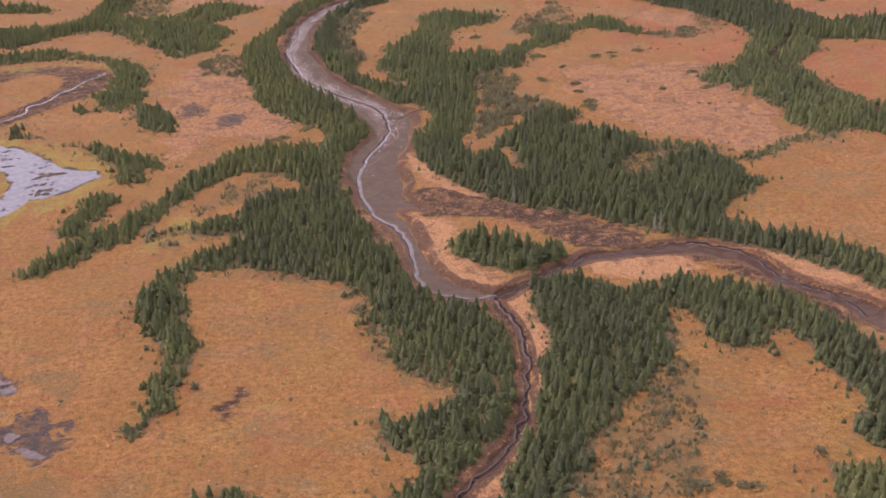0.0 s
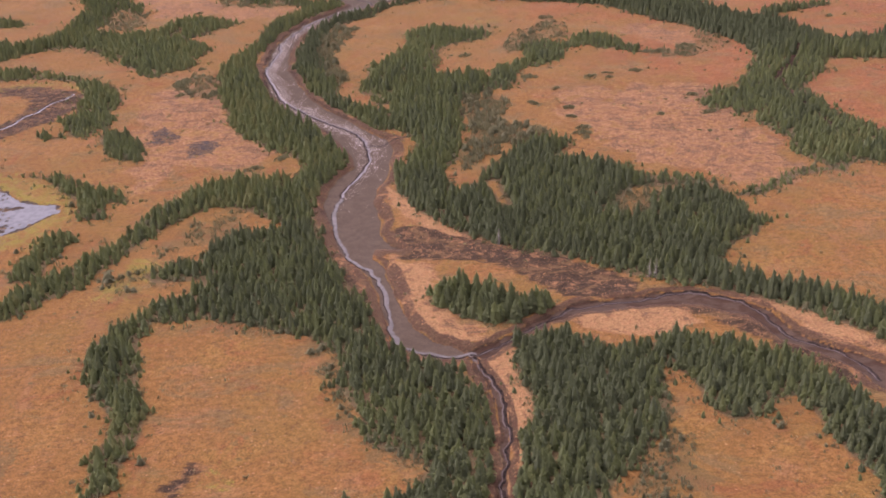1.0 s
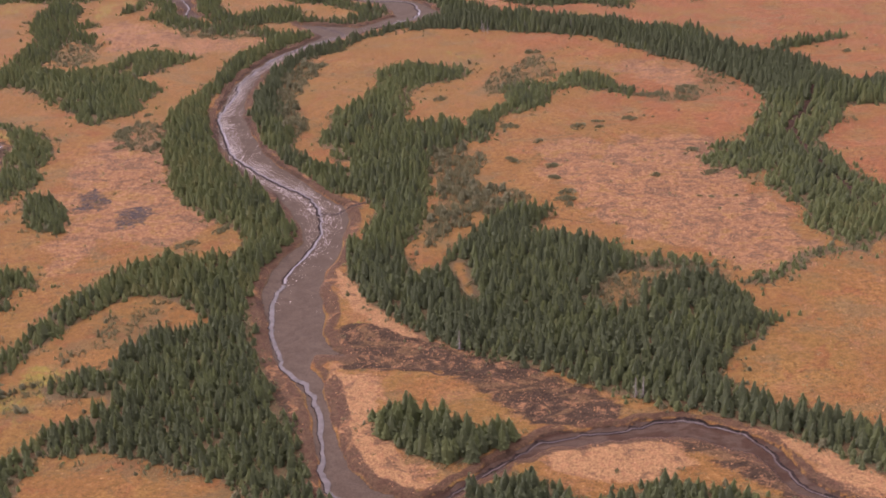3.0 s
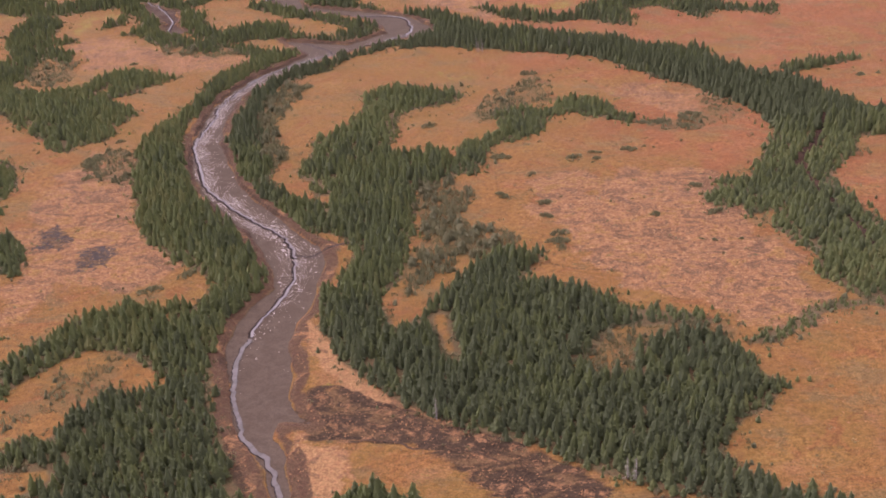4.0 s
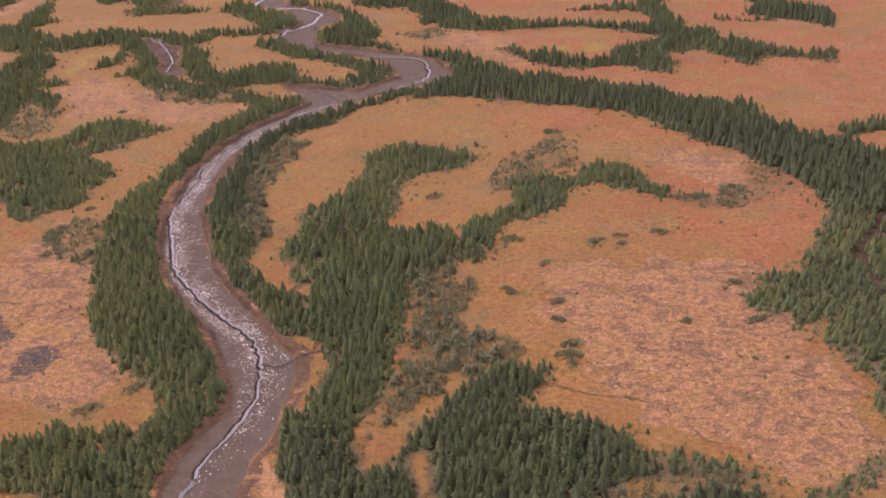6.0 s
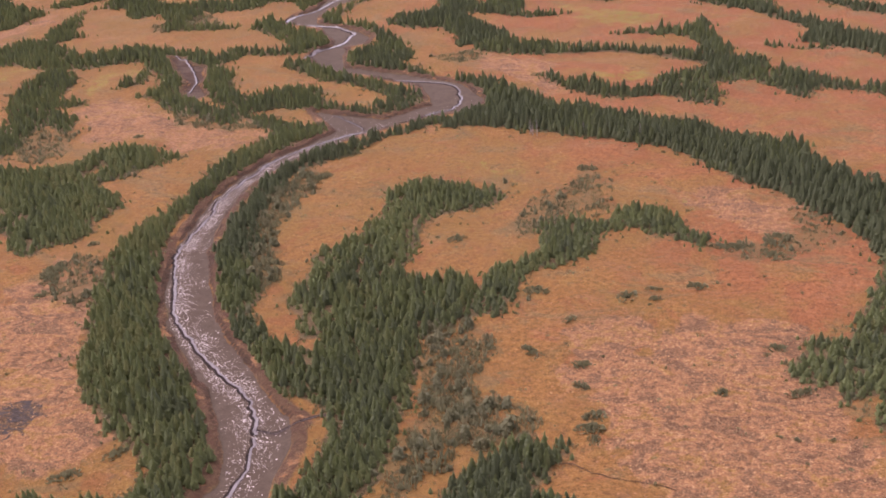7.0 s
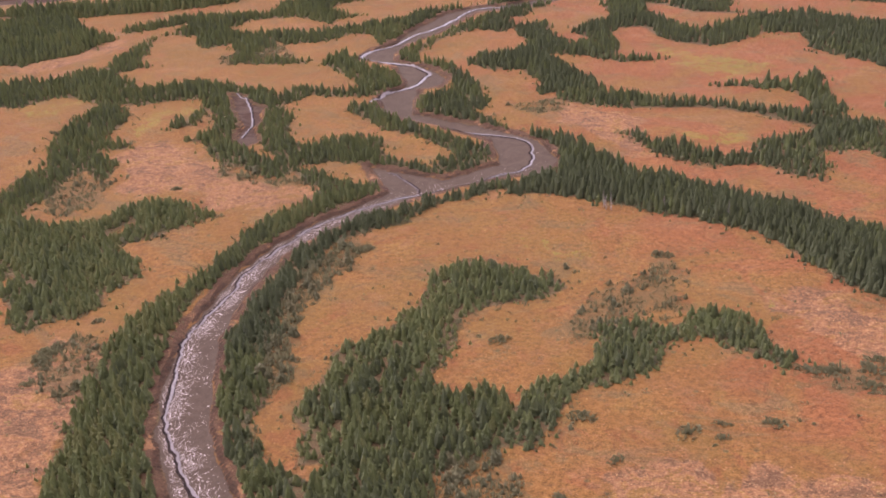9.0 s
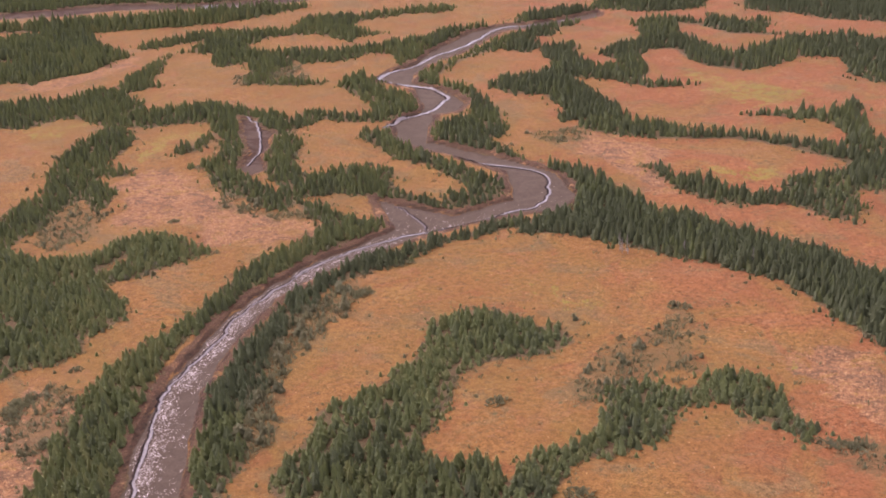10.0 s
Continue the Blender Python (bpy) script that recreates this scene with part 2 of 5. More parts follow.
STANDS["marsh_clump"] = [(-181, 563), (-179, 563), (-173, 563), (-167, 557), (-167, 561), (-173, 559)]
STANDS["marsh_tail"] = [(-149, 561), (-145, 548), (-134, 528), (-124, 526), (-128, 545), (-138, 557)]
STANDS["pond_clump"] = [(-201, 535), (-199, 535), (-196, 535), (-196, 540), (-194, 526)]
STANDS["pond_clump_b"] = [(-192, 530), (-189, 529), (-186, 529), (-186, 525), (-190, 524)]
STANDS["inner_wood"] = [(-98, 414), (-95, 415), (-90, 422), (-82, 422), (-78, 437), (-70, 445), (-62, 444), (-45, 457), (-41, 435), (-32, 408), (-23, 385), (-17, 369), (-12, 356), (-2, 348), (7, 340), (13, 329), (16, 314), (18, 298), (17, 286), (11, 284), (5, 285), (-1, 294), (-3, 301), (-8, 302), (-16, 306), (-20, 313), (-19, 319), (-24, 328), (-28, 335), (-26, 346), (-29, 356), (-39, 366), (-47, 370), (-53, 373), (-63, 377), (-71, 381), (-78, 380), (-88, 380), (-90, 383), (-90, 392), (-85, 401), (-82, 406), (-94, 408)]
STANDS["south_arc"] = [(-89, 380), (-91, 368), (-89, 356), (-85, 340), (-81, 329), (-79, 314), (-81, 301), (-81, 291), (-84, 287), (-86, 283), (-88, 278), (-89, 280), (-86, 285), (-86, 292), (-89, 303), (-87, 312), (-88, 324), (-97, 337), (-101, 349), (-105, 363), (-102, 370), (-98, 378), (-92, 385), (-82, 393), (-77, 396)]
STANDS["creek_wood"] = [(-23, 282), (-21, 280), (-15, 278), (-6, 281), (-1, 294), (6, 291), (16, 285), (12, 275), (7, 266), (0, 257), (-5, 245), (-8, 232), (-18, 233), (-17, 245), (-14, 248), (-10, 257), (-12, 263), (-18, 267), (-21, 271)]
STANDS["south_clump"] = [(-67, 244), (-65, 247), (-62, 249), (-58, 250), (-52, 247), (-49, 244), (-46, 242), (-47, 240), (-57, 239), (-66, 242)]
STANDS["confluence_wood"] = [(24, 357), (24, 335), (27, 321), (24, 304), (21, 289), (18, 276), (14, 263), (11, 253), (9, 244), (7, 231), (23, 230), (23, 242), (29, 254), (32, 263), (38, 270), (44, 286), (54, 299), (62, 317), (63, 331), (59, 340), (67, 340), (72, 333), (73, 317), (78, 310), (85, 312), (91, 319), (97, 321), (100, 311), (102, 300), (103, 294), (107, 282), (110, 276), (120, 265), (128, 288), (119, 305), (115, 316), (109, 330), (102, 339), (90, 348), (80, 354), (70, 357), (60, 351), (51, 348), (42, 358), (33, 361), (26, 354)]
STANDS["east_spur"] = [(108, 279), (101, 270), (101, 262), (104, 256), (115, 250), (124, 275), (112, 282)]
STANDS["southeast_wood"] = [(89, 253), (88, 245), (89, 238), (88, 225), (113, 224), (124, 254), (106, 251), (96, 249)]
STANDS["island_grove"] = [(-2, 389), (2, 382), (8, 374), (17, 369), (25, 368), (29, 374), (33, 377), (36, 377), (36, 379), (32, 379), (26, 379), (18, 383), (9, 389), (1, 388), (-1, 384)]
STANDS["north_wood"] = [(-17, 503), (-15, 481), (-6, 458), (2, 447), (13, 434), (23, 426), (33, 419), (43, 413), (49, 411), (58, 403), (67, 396), (76, 391), (85, 388), (93, 382), (101, 377), (110, 371), (118, 363), (125, 354), (134, 342), (140, 363), (131, 374), (122, 380), (113, 384), (102, 390), (94, 406), (102, 420), (110, 426), (117, 436), (112, 442), (109, 454), (102, 465), (89, 474), (82, 477), (75, 491), (57, 500), (47, 506), (56, 525), (56, 522), (46, 526), (36, 520), (25, 503), (17, 484), (9, 479), (-4, 509)]
STANDS["river_wood"] = [(-35, 615), (-28, 605), (-21, 599), (-17, 581), (-21, 574), (-29, 579), (-37, 581), (-39, 569), (-34, 558), (-26, 552), (-13, 544), (-8, 535), (-9, 516), (-10, 502), (-18, 496), (-9, 480), (2, 495), (9, 511), (10, 533), (11, 550), (12, 567), (9, 581), (15, 589), (22, 596), (27, 609), (18, 628), (4, 622), (-11, 641), (-22, 641), (-28, 620)]
STANDS["north_strip"] = [(68, 474), (83, 474), (95, 472), (106, 471), (106, 473), (98, 478), (89, 480), (81, 482), (70, 483)]
STANDS["hook_wood"] = [(-15, 698), (-15, 701), (-8, 712), (1, 713), (10, 711), (15, 708), (18, 704), (23, 705), (27, 702), (31, 697), (31, 696), (23, 688), (13, 684), (5, 680), (-1, 670), (0, 662), (1, 650), (-1, 639), (-3, 630), (-1, 614), (6, 603), (4, 589), (-27, 583), (-30, 599), (-37, 608), (-37, 612), (-34, 620), (-33, 634), (-35, 642), (-31, 649), (-24, 655), (-19, 662), (-20, 671), (-16, 678), (-15, 690)]
STANDS["hook_arm"] = [(5, 602), (13, 610), (21, 614), (26, 619), (31, 627), (33, 632), (39, 637), (44, 642), (46, 651), (47, 662), (50, 672), (57, 675), (65, 671), (71, 675), (73, 680), (85, 683), (90, 677), (95, 668), (98, 655), (102, 656), (99, 653), (95, 656), (88, 660), (80, 666), (73, 668), (66, 662), (64, 653), (61, 646), (54, 638), (50, 635), (41, 632), (39, 621), (36, 611), (34, 601), (4, 589)]
STANDS["east_bank"] = [(-4, 788), (-15, 776), (-29, 765), (-40, 746), (-50, 738), (-58, 727), (-62, 712), (-63, 699), (-63, 686), (-63, 671), (-57, 653), (-57, 639), (-48, 620), (-47, 610), (-49, 603), (-39, 586), (-38, 576), (-30, 569), (-37, 566), (-45, 578), (-52, 595), (-60, 610), (-66, 625), (-70, 642), (-72, 657), (-72, 668), (-72, 682), (-71, 700), (-68, 718), (-64, 730), (-58, 742), (-50, 752), (-40, 760), (-29, 769), (-16, 784), (-4, 792)]
STANDS["west_bank"] = [(-54, 783), (-65, 775), (-76, 764), (-82, 750), (-89, 738), (-93, 726), (-95, 710), (-98, 696), (-100, 684), (-104, 680), (-107, 666), (-108, 647), (-102, 625), (-96, 609), (-96, 586), (-94, 571), (-83, 552), (-74, 538), (-61, 525), (-49, 514), (-40, 499), (-21, 500), (-33, 517), (-40, 532), (-51, 548), (-62, 565), (-71, 584), (-80, 606), (-88, 630), (-93, 652), (-94, 672), (-94, 687), (-89, 714), (-82, 732), (-71, 754), (-60, 772), (-54, 787)]
STANDS["bend_wood"] = [(-110, 657), (-103, 608), (-93, 573), (-86, 553), (-70, 532), (-59, 520), (-52, 512), (-56, 497), (-65, 496), (-51, 446), (-47, 450), (-46, 471), (-43, 489), (-38, 498), (-33, 510), (-34, 528), (-41, 544), (-52, 561), (-68, 586), (-80, 616), (-88, 641), (-95, 654)]
STANDS["west_mass"] = [(-200, 738), (-178, 728), (-175, 731), (-169, 735), (-160, 736), (-155, 747), (-149, 758), (-139, 760), (-132, 755), (-120, 749), (-114, 748), (-115, 746), (-123, 738), (-126, 735), (-132, 725), (-140, 718), (-145, 715), (-140, 711), (-129, 704), (-122, 692), (-125, 683), (-130, 677), (-124, 667), (-131, 657), (-138, 655), (-140, 645), (-147, 648), (-156, 662), (-166, 672), (-164, 682), (-178, 693), (-186, 700), (-200, 714)]
STANDS["west_diagonal"] = [(-233, 926), (-227, 879), (-230, 862), (-229, 840), (-224, 818), (-213, 796), (-215, 783), (-217, 770), (-210, 738), (-195, 732), (-197, 749), (-198, 762), (-196, 769), (-198, 780), (-193, 793), (-184, 784), (-177, 783), (-181, 796), (-197, 812), (-201, 820), (-187, 821), (-190, 826), (-203, 828), (-206, 839), (-204, 854), (-209, 870), (-218, 878), (-228, 890)]
STANDS["far_belt"] = [(-308, 866), (-287, 878), (-274, 879), (-260, 898), (-246, 896), (-231, 885), (-207, 887), (-192, 895), (-178, 896), (-169, 874), (-170, 855), (-177, 849), (-170, 882), (-161, 870), (-156, 855), (-156, 840), (-164, 835), (-152, 833), (-140, 813), (-131, 804), (-126, 808), (-130, 822), (-139, 834), (-144, 856), (-167, 902), (-162, 905), (-139, 880), (-127, 835), (-112, 816), (-104, 824), (-117, 844), (-124, 870), (-147, 910), (-193, 926), (-219, 908), (-259, 951), (-260, 973), (-257, 991), (-258, 1016), (-244, 956), (-235, 958), (-249, 939), (-265, 945), (-276, 923), (-292, 921), (-334, 906)]
STANDS["creek_mass"] = [(-151, 834), (-133, 804), (-121, 801), (-102, 791), (-99, 801), (-90, 799), (-78, 790), (-70, 781), (-66, 783), (-59, 782), (-56, 789), (-55, 782), (-57, 775), (-66, 767), (-75, 755), (-83, 739), (-89, 706), (-93, 688), (-98, 677), (-102, 676), (-97, 688), (-95, 708), (-95, 727), (-87, 753), (-81, 760), (-79, 780), (-93, 792), (-120, 825), (-111, 831), (-100, 828), (-93, 838), (-82, 843), (-72, 837), (-61, 815), (-39, 803), (-37, 814), (-29, 816), (-27, 812), (-19, 826), (-17, 812), (-30, 803), (-42, 797), (-60, 809), (-75, 810), (-85, 812), (-102, 803)]
STANDS["bend_point"] = [(-98, 885), (-95, 890), (-85, 889), (-72, 872), (-58, 860), (-45, 850), (-33, 839), (-22, 833), (-19, 829), (-17, 817), (-27, 811), (-34, 815), (-29, 818), (-33, 828), (-42, 834), (-55, 848), (-72, 854), (-82, 868), (-96, 880)]
STANDS["oxbow_bank"] = [(-135, 962), (-134, 974), (-128, 982), (-117, 972), (-112, 972), (-119, 971), (-108, 958), (-94, 950), (-84, 934), (-81, 924), (-86, 915), (-90, 906), (-99, 905), (-116, 905), (-133, 911), (-140, 915), (-124, 915), (-106, 911), (-99, 921), (-111, 937), (-125, 953)]
STANDS["oxbow_shrub_bank"] = [(-141, 893), (-134, 891), (-127, 903), (-123, 916), (-130, 911), (-140, 908)]
STANDS["far_south_bank"] = [(-94, 969), (-97, 981), (-93, 995), (-84, 1010), (-78, 1026), (-73, 1047), (-69, 1060), (-69, 1050), (-73, 1033), (-79, 1016), (-85, 1000), (-87, 980), (-82, 968), (-74, 968), (-59, 955), (-50, 941), (-40, 922), (-37, 914), (-39, 901), (-49, 903), (-49, 918), (-60, 944), (-71, 956), (-84, 964)]
STANDS["far_south_point"] = [(-64, 883), (-67, 891), (-66, 901), (-59, 906), (-53, 917), (-52, 935), (-37, 914), (-31, 890), (-38, 885), (-23, 868), (-16, 860), (-15, 852), (-27, 858), (-50, 869)]
STANDS["far_east_bank"] = [(-80, 1032), (-76, 1043), (-68, 1057), (-55, 1077), (-50, 1085), (-38, 1085), (-40, 1068), (-51, 1071), (-41, 1043), (-51, 1036), (-65, 1042), (-73, 1029)]
STANDS["loop_upper"] = [(6, 1100), (8, 1105), (21, 1114), (37, 1110), (47, 1101), (56, 1087), (66, 1074), (77, 1080), (81, 1115), (85, 1098), (76, 1076), (65, 1078), (53, 1091), (37, 1106), (24, 1103), (16, 1096)]
STANDS["west_far"] = [(-285, 690), (-253, 688), (-244, 680), (-237, 690), (-224, 702), (-210, 709), (-201, 713), (-185, 697), (-169, 678), (-172, 700), (-184, 712), (-195, 720), (-200, 738), (-212, 741), (-221, 731), (-227, 717), (-244, 718), (-262, 721), (-290, 722)]
STANDS["west_far_clump"] = [(-306, 770), (-278, 768), (-255, 763), (-246, 764), (-247, 771), (-266, 778), (-280, 780), (-306, 784)]
STANDS["far_river_point"] = [(-12, 852), (-10, 849), (-2, 852), (9, 848), (20, 839), (29, 826), (36, 817), (46, 806), (62, 799), (75, 790), (85, 780), (95, 775), (104, 768), (115, 763), (127, 756), (149, 745), (148, 701), (130, 712), (125, 713), (114, 721), (106, 734), (97, 748), (91, 752), (82, 756), (70, 762), (58, 767), (48, 770), (37, 774), (28, 776), (17, 781), (6, 782), (-4, 784), (-5, 785), (-3, 793), (14, 785), (20, 788), (15, 811), (17, 820), (10, 842), (0, 848)]
STANDS["ridge_belt"] = [(7, 919), (-6, 913), (-9, 933), (-24, 956), (-40, 955), (-53, 969), (-50, 983), (-32, 983), (-25, 1006), (-40, 1040), (-21, 1050), (-20, 1026), (-1, 1001), (6, 1010), (28, 975), (51, 976), (28, 970), (13, 982), (-15, 987), (26, 915), (53, 903), (70, 902), (85, 895), (109, 892), (134, 879), (151, 874), (148, 837), (132, 842), (110, 828), (118, 804), (95, 821), (82, 818), (65, 822), (53, 833), (40, 857), (52, 845), (66, 841), (77, 828), (92, 828), (114, 838), (120, 870), (97, 884), (63, 892), (49, 890), (9, 900), (3, 907)]
STANDS["spire_row"] = [(76, 929), (83, 930), (97, 926), (107, 925), (115, 921), (121, 908), (122, 888), (134, 884), (132, 900), (131, 915), (127, 932), (129, 945), (124, 950), (121, 940), (113, 933), (105, 933), (90, 931)]
STANDS["loop_belt"] = [(-5, 1032), (-4, 1032), (2, 1047), (16, 1067), (6, 1103), (8, 1100), (22, 1108), (39, 1104), (49, 1098), (50, 1122), (62, 1112), (72, 1101), (80, 1115), (85, 1105), (76, 1085), (97, 1073), (110, 1069), (128, 1080), (148, 1064), (173, 1050), (166, 974), (143, 987), (134, 1001), (126, 1011), (124, 1030), (103, 1032), (89, 1014), (75, 1006), (57, 1007), (48, 1020), (41, 1027), (34, 1046), (18, 1042), (17, 1027), (25, 1009), (25, 995), (19, 974), (13, 982), (7, 994), (9, 1016)]
STANDS["loop_cut"] = [(38, 1048), (49, 1046), (62, 1029), (68, 1023), (80, 1035), (94, 1055), (98, 1054), (77, 1019), (56, 1024), (40, 1038)]
STANDS["north_river_bank"] = [(-112, 1007), (-113, 1008), (-124, 1024), (-115, 1050), (-105, 1080), (-90, 1092), (-69, 1095), (-64, 1122), (-40, 1133), (-23, 1138), (-19, 1134), (-31, 1095), (-45, 1088), (-45, 1094), (-61, 1104), (-74, 1098), (-85, 1087), (-96, 1057), (-101, 1036), (-107, 1022)]
STANDS["north_river_bank_b"] = [(-73, 1045), (-68, 1057), (-51, 1073), (-38, 1082), (-41, 1072), (-52, 1074), (-44, 1049), (-47, 1034), (-63, 1045)]
STANDS["top_belt_a"] = [(-211, 1023), (-182, 1031), (-160, 1028), (-139, 1039), (-125, 1055), (-108, 1066), (-100, 1059), (-115, 1027), (-136, 1026), (-151, 1010), (-170, 1007), (-188, 1018), (-175, 1001), (-183, 977), (-172, 967), (-146, 966), (-166, 960), (-191, 965), (-189, 982), (-204, 1005), (-215, 993), (-226, 1004), (-231, 1022), (-252, 1025), (-258, 1014), (-250, 968), (-261, 984), (-258, 1015), (-249, 1028), (-243, 1068), (-230, 1070), (-204, 1081), (-203, 1104), (-170, 1116), (-144, 1132), (-116, 1140), (-114, 1130), (-142, 1121), (-167, 1106), (-170, 1080), (-142, 1071), (-155, 1068), (-158, 1054), (-185, 1070), (-212, 1062), (-219, 1042)]
STANDS["top_belt_b"] = [(-288, 1036), (-280, 1030), (-270, 1037), (-256, 1046), (-244, 1063), (-240, 1075), (-248, 1075), (-262, 1059), (-275, 1046)]
STANDS["shore_belt"] = [(-430, 1062), (-404, 1065), (-381, 1069), (-340, 1069), (-319, 1075), (-305, 1079), (-280, 1087), (-257, 1098), (-243, 1110), (-232, 1123), (-218, 1139), (-240, 1133), (-262, 1119), (-290, 1104), (-331, 1094), (-356, 1088), (-385, 1080), (-430, 1070)]
STANDS["shore_wood"] = [(-370, 960), (-335, 955), (-313, 955), (-305, 965), (-293, 982), (-287, 1006), (-283, 1011), (-292, 1018), (-311, 1030), (-322, 1040), (-332, 1056), (-345, 1064), (-362, 1064), (-380, 1050), (-385, 1005)]
STANDS["far_shore"] = [(-470, 1107), (-436, 1116), (-399, 1128), (-362, 1142), (-308, 1146), (-266, 1157), (-239, 1174), (-261, 1234), (-558, 1237)]
STANDS["northeast_wood"] = [(74, 1138), (98, 1130), (123, 1116), (130, 1113), (151, 1109), (178, 1101), (188, 1195), (62, 1195)]
STANDS["far_north_belt"] = [(13, 1132), (23, 1133), (43, 1144), (48, 1195), (-20, 1195), (-24, 1141), (-20, 1139)]
STANDS["loop_gap_a"] = [(93, 831), (102, 857), (119, 870), (123, 858), (143, 844), (157, 856), (170, 842), (184, 825), (203, 827), (199, 811), (184, 820), (169, 828), (161, 813), (157, 817), (149, 829), (142, 838), (122, 837), (122, 810), (110, 808)]
STANDS["east_belt"] = [(-3, 780), (24, 781), (53, 773), (80, 756), (96, 749), (110, 727), (123, 709), (136, 697), (142, 682), (153, 669), (157, 655), (159, 639), (158, 625), (170, 628), (184, 621), (198, 622), (215, 620), (234, 612), (238, 650), (204, 652), (194, 664), (188, 686), (177, 700), (155, 722), (134, 748), (109, 773), (82, 789), (31, 799), (8, 802)]
STANDS["rim_stand"] = [(167, 500), (175, 502), (185, 506), (204, 510), (192, 476), (178, 481), (167, 490), (153, 499), (143, 505), (148, 518), (156, 502)]
STANDS["south_rim"] = [(112, 459), (121, 459), (126, 465), (133, 469), (138, 476), (147, 478), (154, 481), (149, 482), (141, 482), (133, 477), (124, 467), (113, 462)]
STANDS["spur_line"] = [(181, 718), (195, 718), (210, 726), (218, 726), (219, 725), (200, 716), (183, 708)]
STANDS["northeast_belt"] = [(126, 1001), (143, 984), (162, 987), (171, 961), (186, 942), (201, 918), (218, 901), (212, 872), (197, 890), (180, 901), (175, 905), (184, 926), (179, 937), (165, 957), (155, 974), (141, 988), (126, 1005)]
STANDS["northeast_belt_b"] = [(177, 1002), (195, 995), (213, 983), (232, 968), (229, 954), (211, 970), (195, 994), (178, 1009)]
STANDS["far_spur_row"] = [(155, 898), (162, 894), (173, 891), (184, 890), (185, 894), (170, 891)]
STANDS["rim_wood"] = [(158, 628), (149, 609), (143, 593), (137, 582), (129, 583), (120, 569), (118, 562), (123, 558), (130, 556), (131, 548), (138, 552), (143, 553), (136, 538), (141, 529), (144, 522), (146, 513), (143, 500), (147, 492), (151, 485), (153, 479), (156, 477), (160, 485), (165, 489), (185, 487), (190, 512), (184, 518), (178, 530), (171, 548), (168, 566), (168, 583), (174, 592), (184, 605), (189, 623)]
CLEARINGS["gap"] = [(16, 525), (26, 522), (22, 507), (16, 498), (14, 494), (13, 479), (11, 478), (8, 475), (4, 489), (7, 495), (10, 502), (13, 509)]
CLEARINGS["gap_b"] = [(20, 485), (25, 484), (25, 475), (27, 457), (26, 455), (24, 463), (20, 477)]
CLEARINGS["wood_glade"] = [(59, 452), (67, 457), (71, 467), (75, 472), (88, 472), (106, 470), (109, 464), (97, 466), (88, 467), (79, 459), (77, 452), (78, 444), (71, 445), (64, 447)]
CLEARINGS["wood_glade_b"] = [(59, 453), (63, 454), (68, 451), (66, 448), (60, 449)]
CLEARINGS["small_meadow"] = [(-84, 452), (-84, 469), (-75, 469), (-71, 454), (-73, 445), (-80, 449)]
CLEARINGS["west_glade"] = [(-151, 727), (-146, 740), (-143, 734), (-147, 725)]
CLEARINGS["shore_glade"] = [(-416, 1045), (-404, 1065), (-385, 1069), (-387, 1052), (-404, 1027)]
CLEARINGS["shore_glade_b"] = [(-363, 1001), (-351, 1000), (-339, 992), (-354, 985)]
CLEARINGS["loop_meadow"] = [(21, 1033), (31, 1046), (37, 1042), (45, 1017), (69, 1006), (69, 997), (27, 985), (23, 1016)]
CLEARINGS["loop_meadow_b"] = [(32, 1104), (46, 1097), (63, 1078), (76, 1078), (98, 1076), (95, 1069), (71, 1039), (59, 1041), (44, 1071), (36, 1077)]
CLEARINGS["far_meadow"] = [(41, 892), (73, 895), (97, 886), (120, 870), (120, 860), (106, 851), (79, 848), (51, 863)]
CLEARINGS["notch"] = [(-105, 395), (-96, 408), (-79, 409), (-76, 404), (-85, 396), (-94, 390)]
CLEARINGS["south_glade"] = [(33, 268), (36, 271), (39, 267), (37, 262), (33, 262)]
SAPLINGS["creek_saplings"] = [(59, 339), (63, 330), (62, 314), (66, 301), (64, 280), (61, 262), (55, 240), (35, 229), (23, 230), (25, 245), (34, 261), (43, 276), (54, 299)]
SAPLINGS["hook_saplings"] = [(33, 667), (37, 684), (44, 700), (54, 707), (62, 728), (69, 717), (69, 696), (72, 686), (61, 680), (49, 669), (41, 658)]
SAPLINGS["path_saplings"] = [(12, 591), (24, 594), (33, 579), (27, 557), (37, 547), (50, 542), (46, 527), (28, 521), (18, 507), (10, 494), (11, 515), (15, 545)]
SAPLINGS["bank_saplings"] = [(-63, 704), (-55, 727), (-45, 724), (-48, 698), (-54, 677), (-52, 653), (-42, 627), (-47, 615), (-57, 639), (-63, 672)]
SAPLINGS["glade_saplings"] = [(-113, 407), (-99, 421), (-90, 456), (-73, 466), (-68, 444), (-83, 438), (-93, 432), (-98, 413), (-103, 399)]
SAPLINGS["north_glade_saplings"] = [(57, 452), (67, 458), (71, 469), (74, 474), (88, 474), (106, 472), (110, 458), (104, 461), (88, 464), (80, 459), (78, 452), (78, 442), (64, 445)]
SAPLINGS["east_rim_saplings"] = [(102, 652), (123, 652), (142, 681), (151, 661), (146, 649), (125, 635), (108, 642)]
SAPLINGS["bank_saplings_w"] = [(-132, 629), (-123, 642), (-115, 647), (-104, 630), (-105, 613), (-108, 605), (-121, 613)]
SAPLINGS["south_edge_saplings"] = [(-66, 376), (-46, 376), (-25, 361), (-13, 350), (-7, 342), (-17, 338), (-31, 359), (-44, 368), (-63, 369)]
SAPLINGS["meadow_edge_saplings"] = [(-39, 365), (-27, 348), (-28, 333), (-21, 312), (0, 300), (-3, 291), (-19, 305), (-30, 333)]
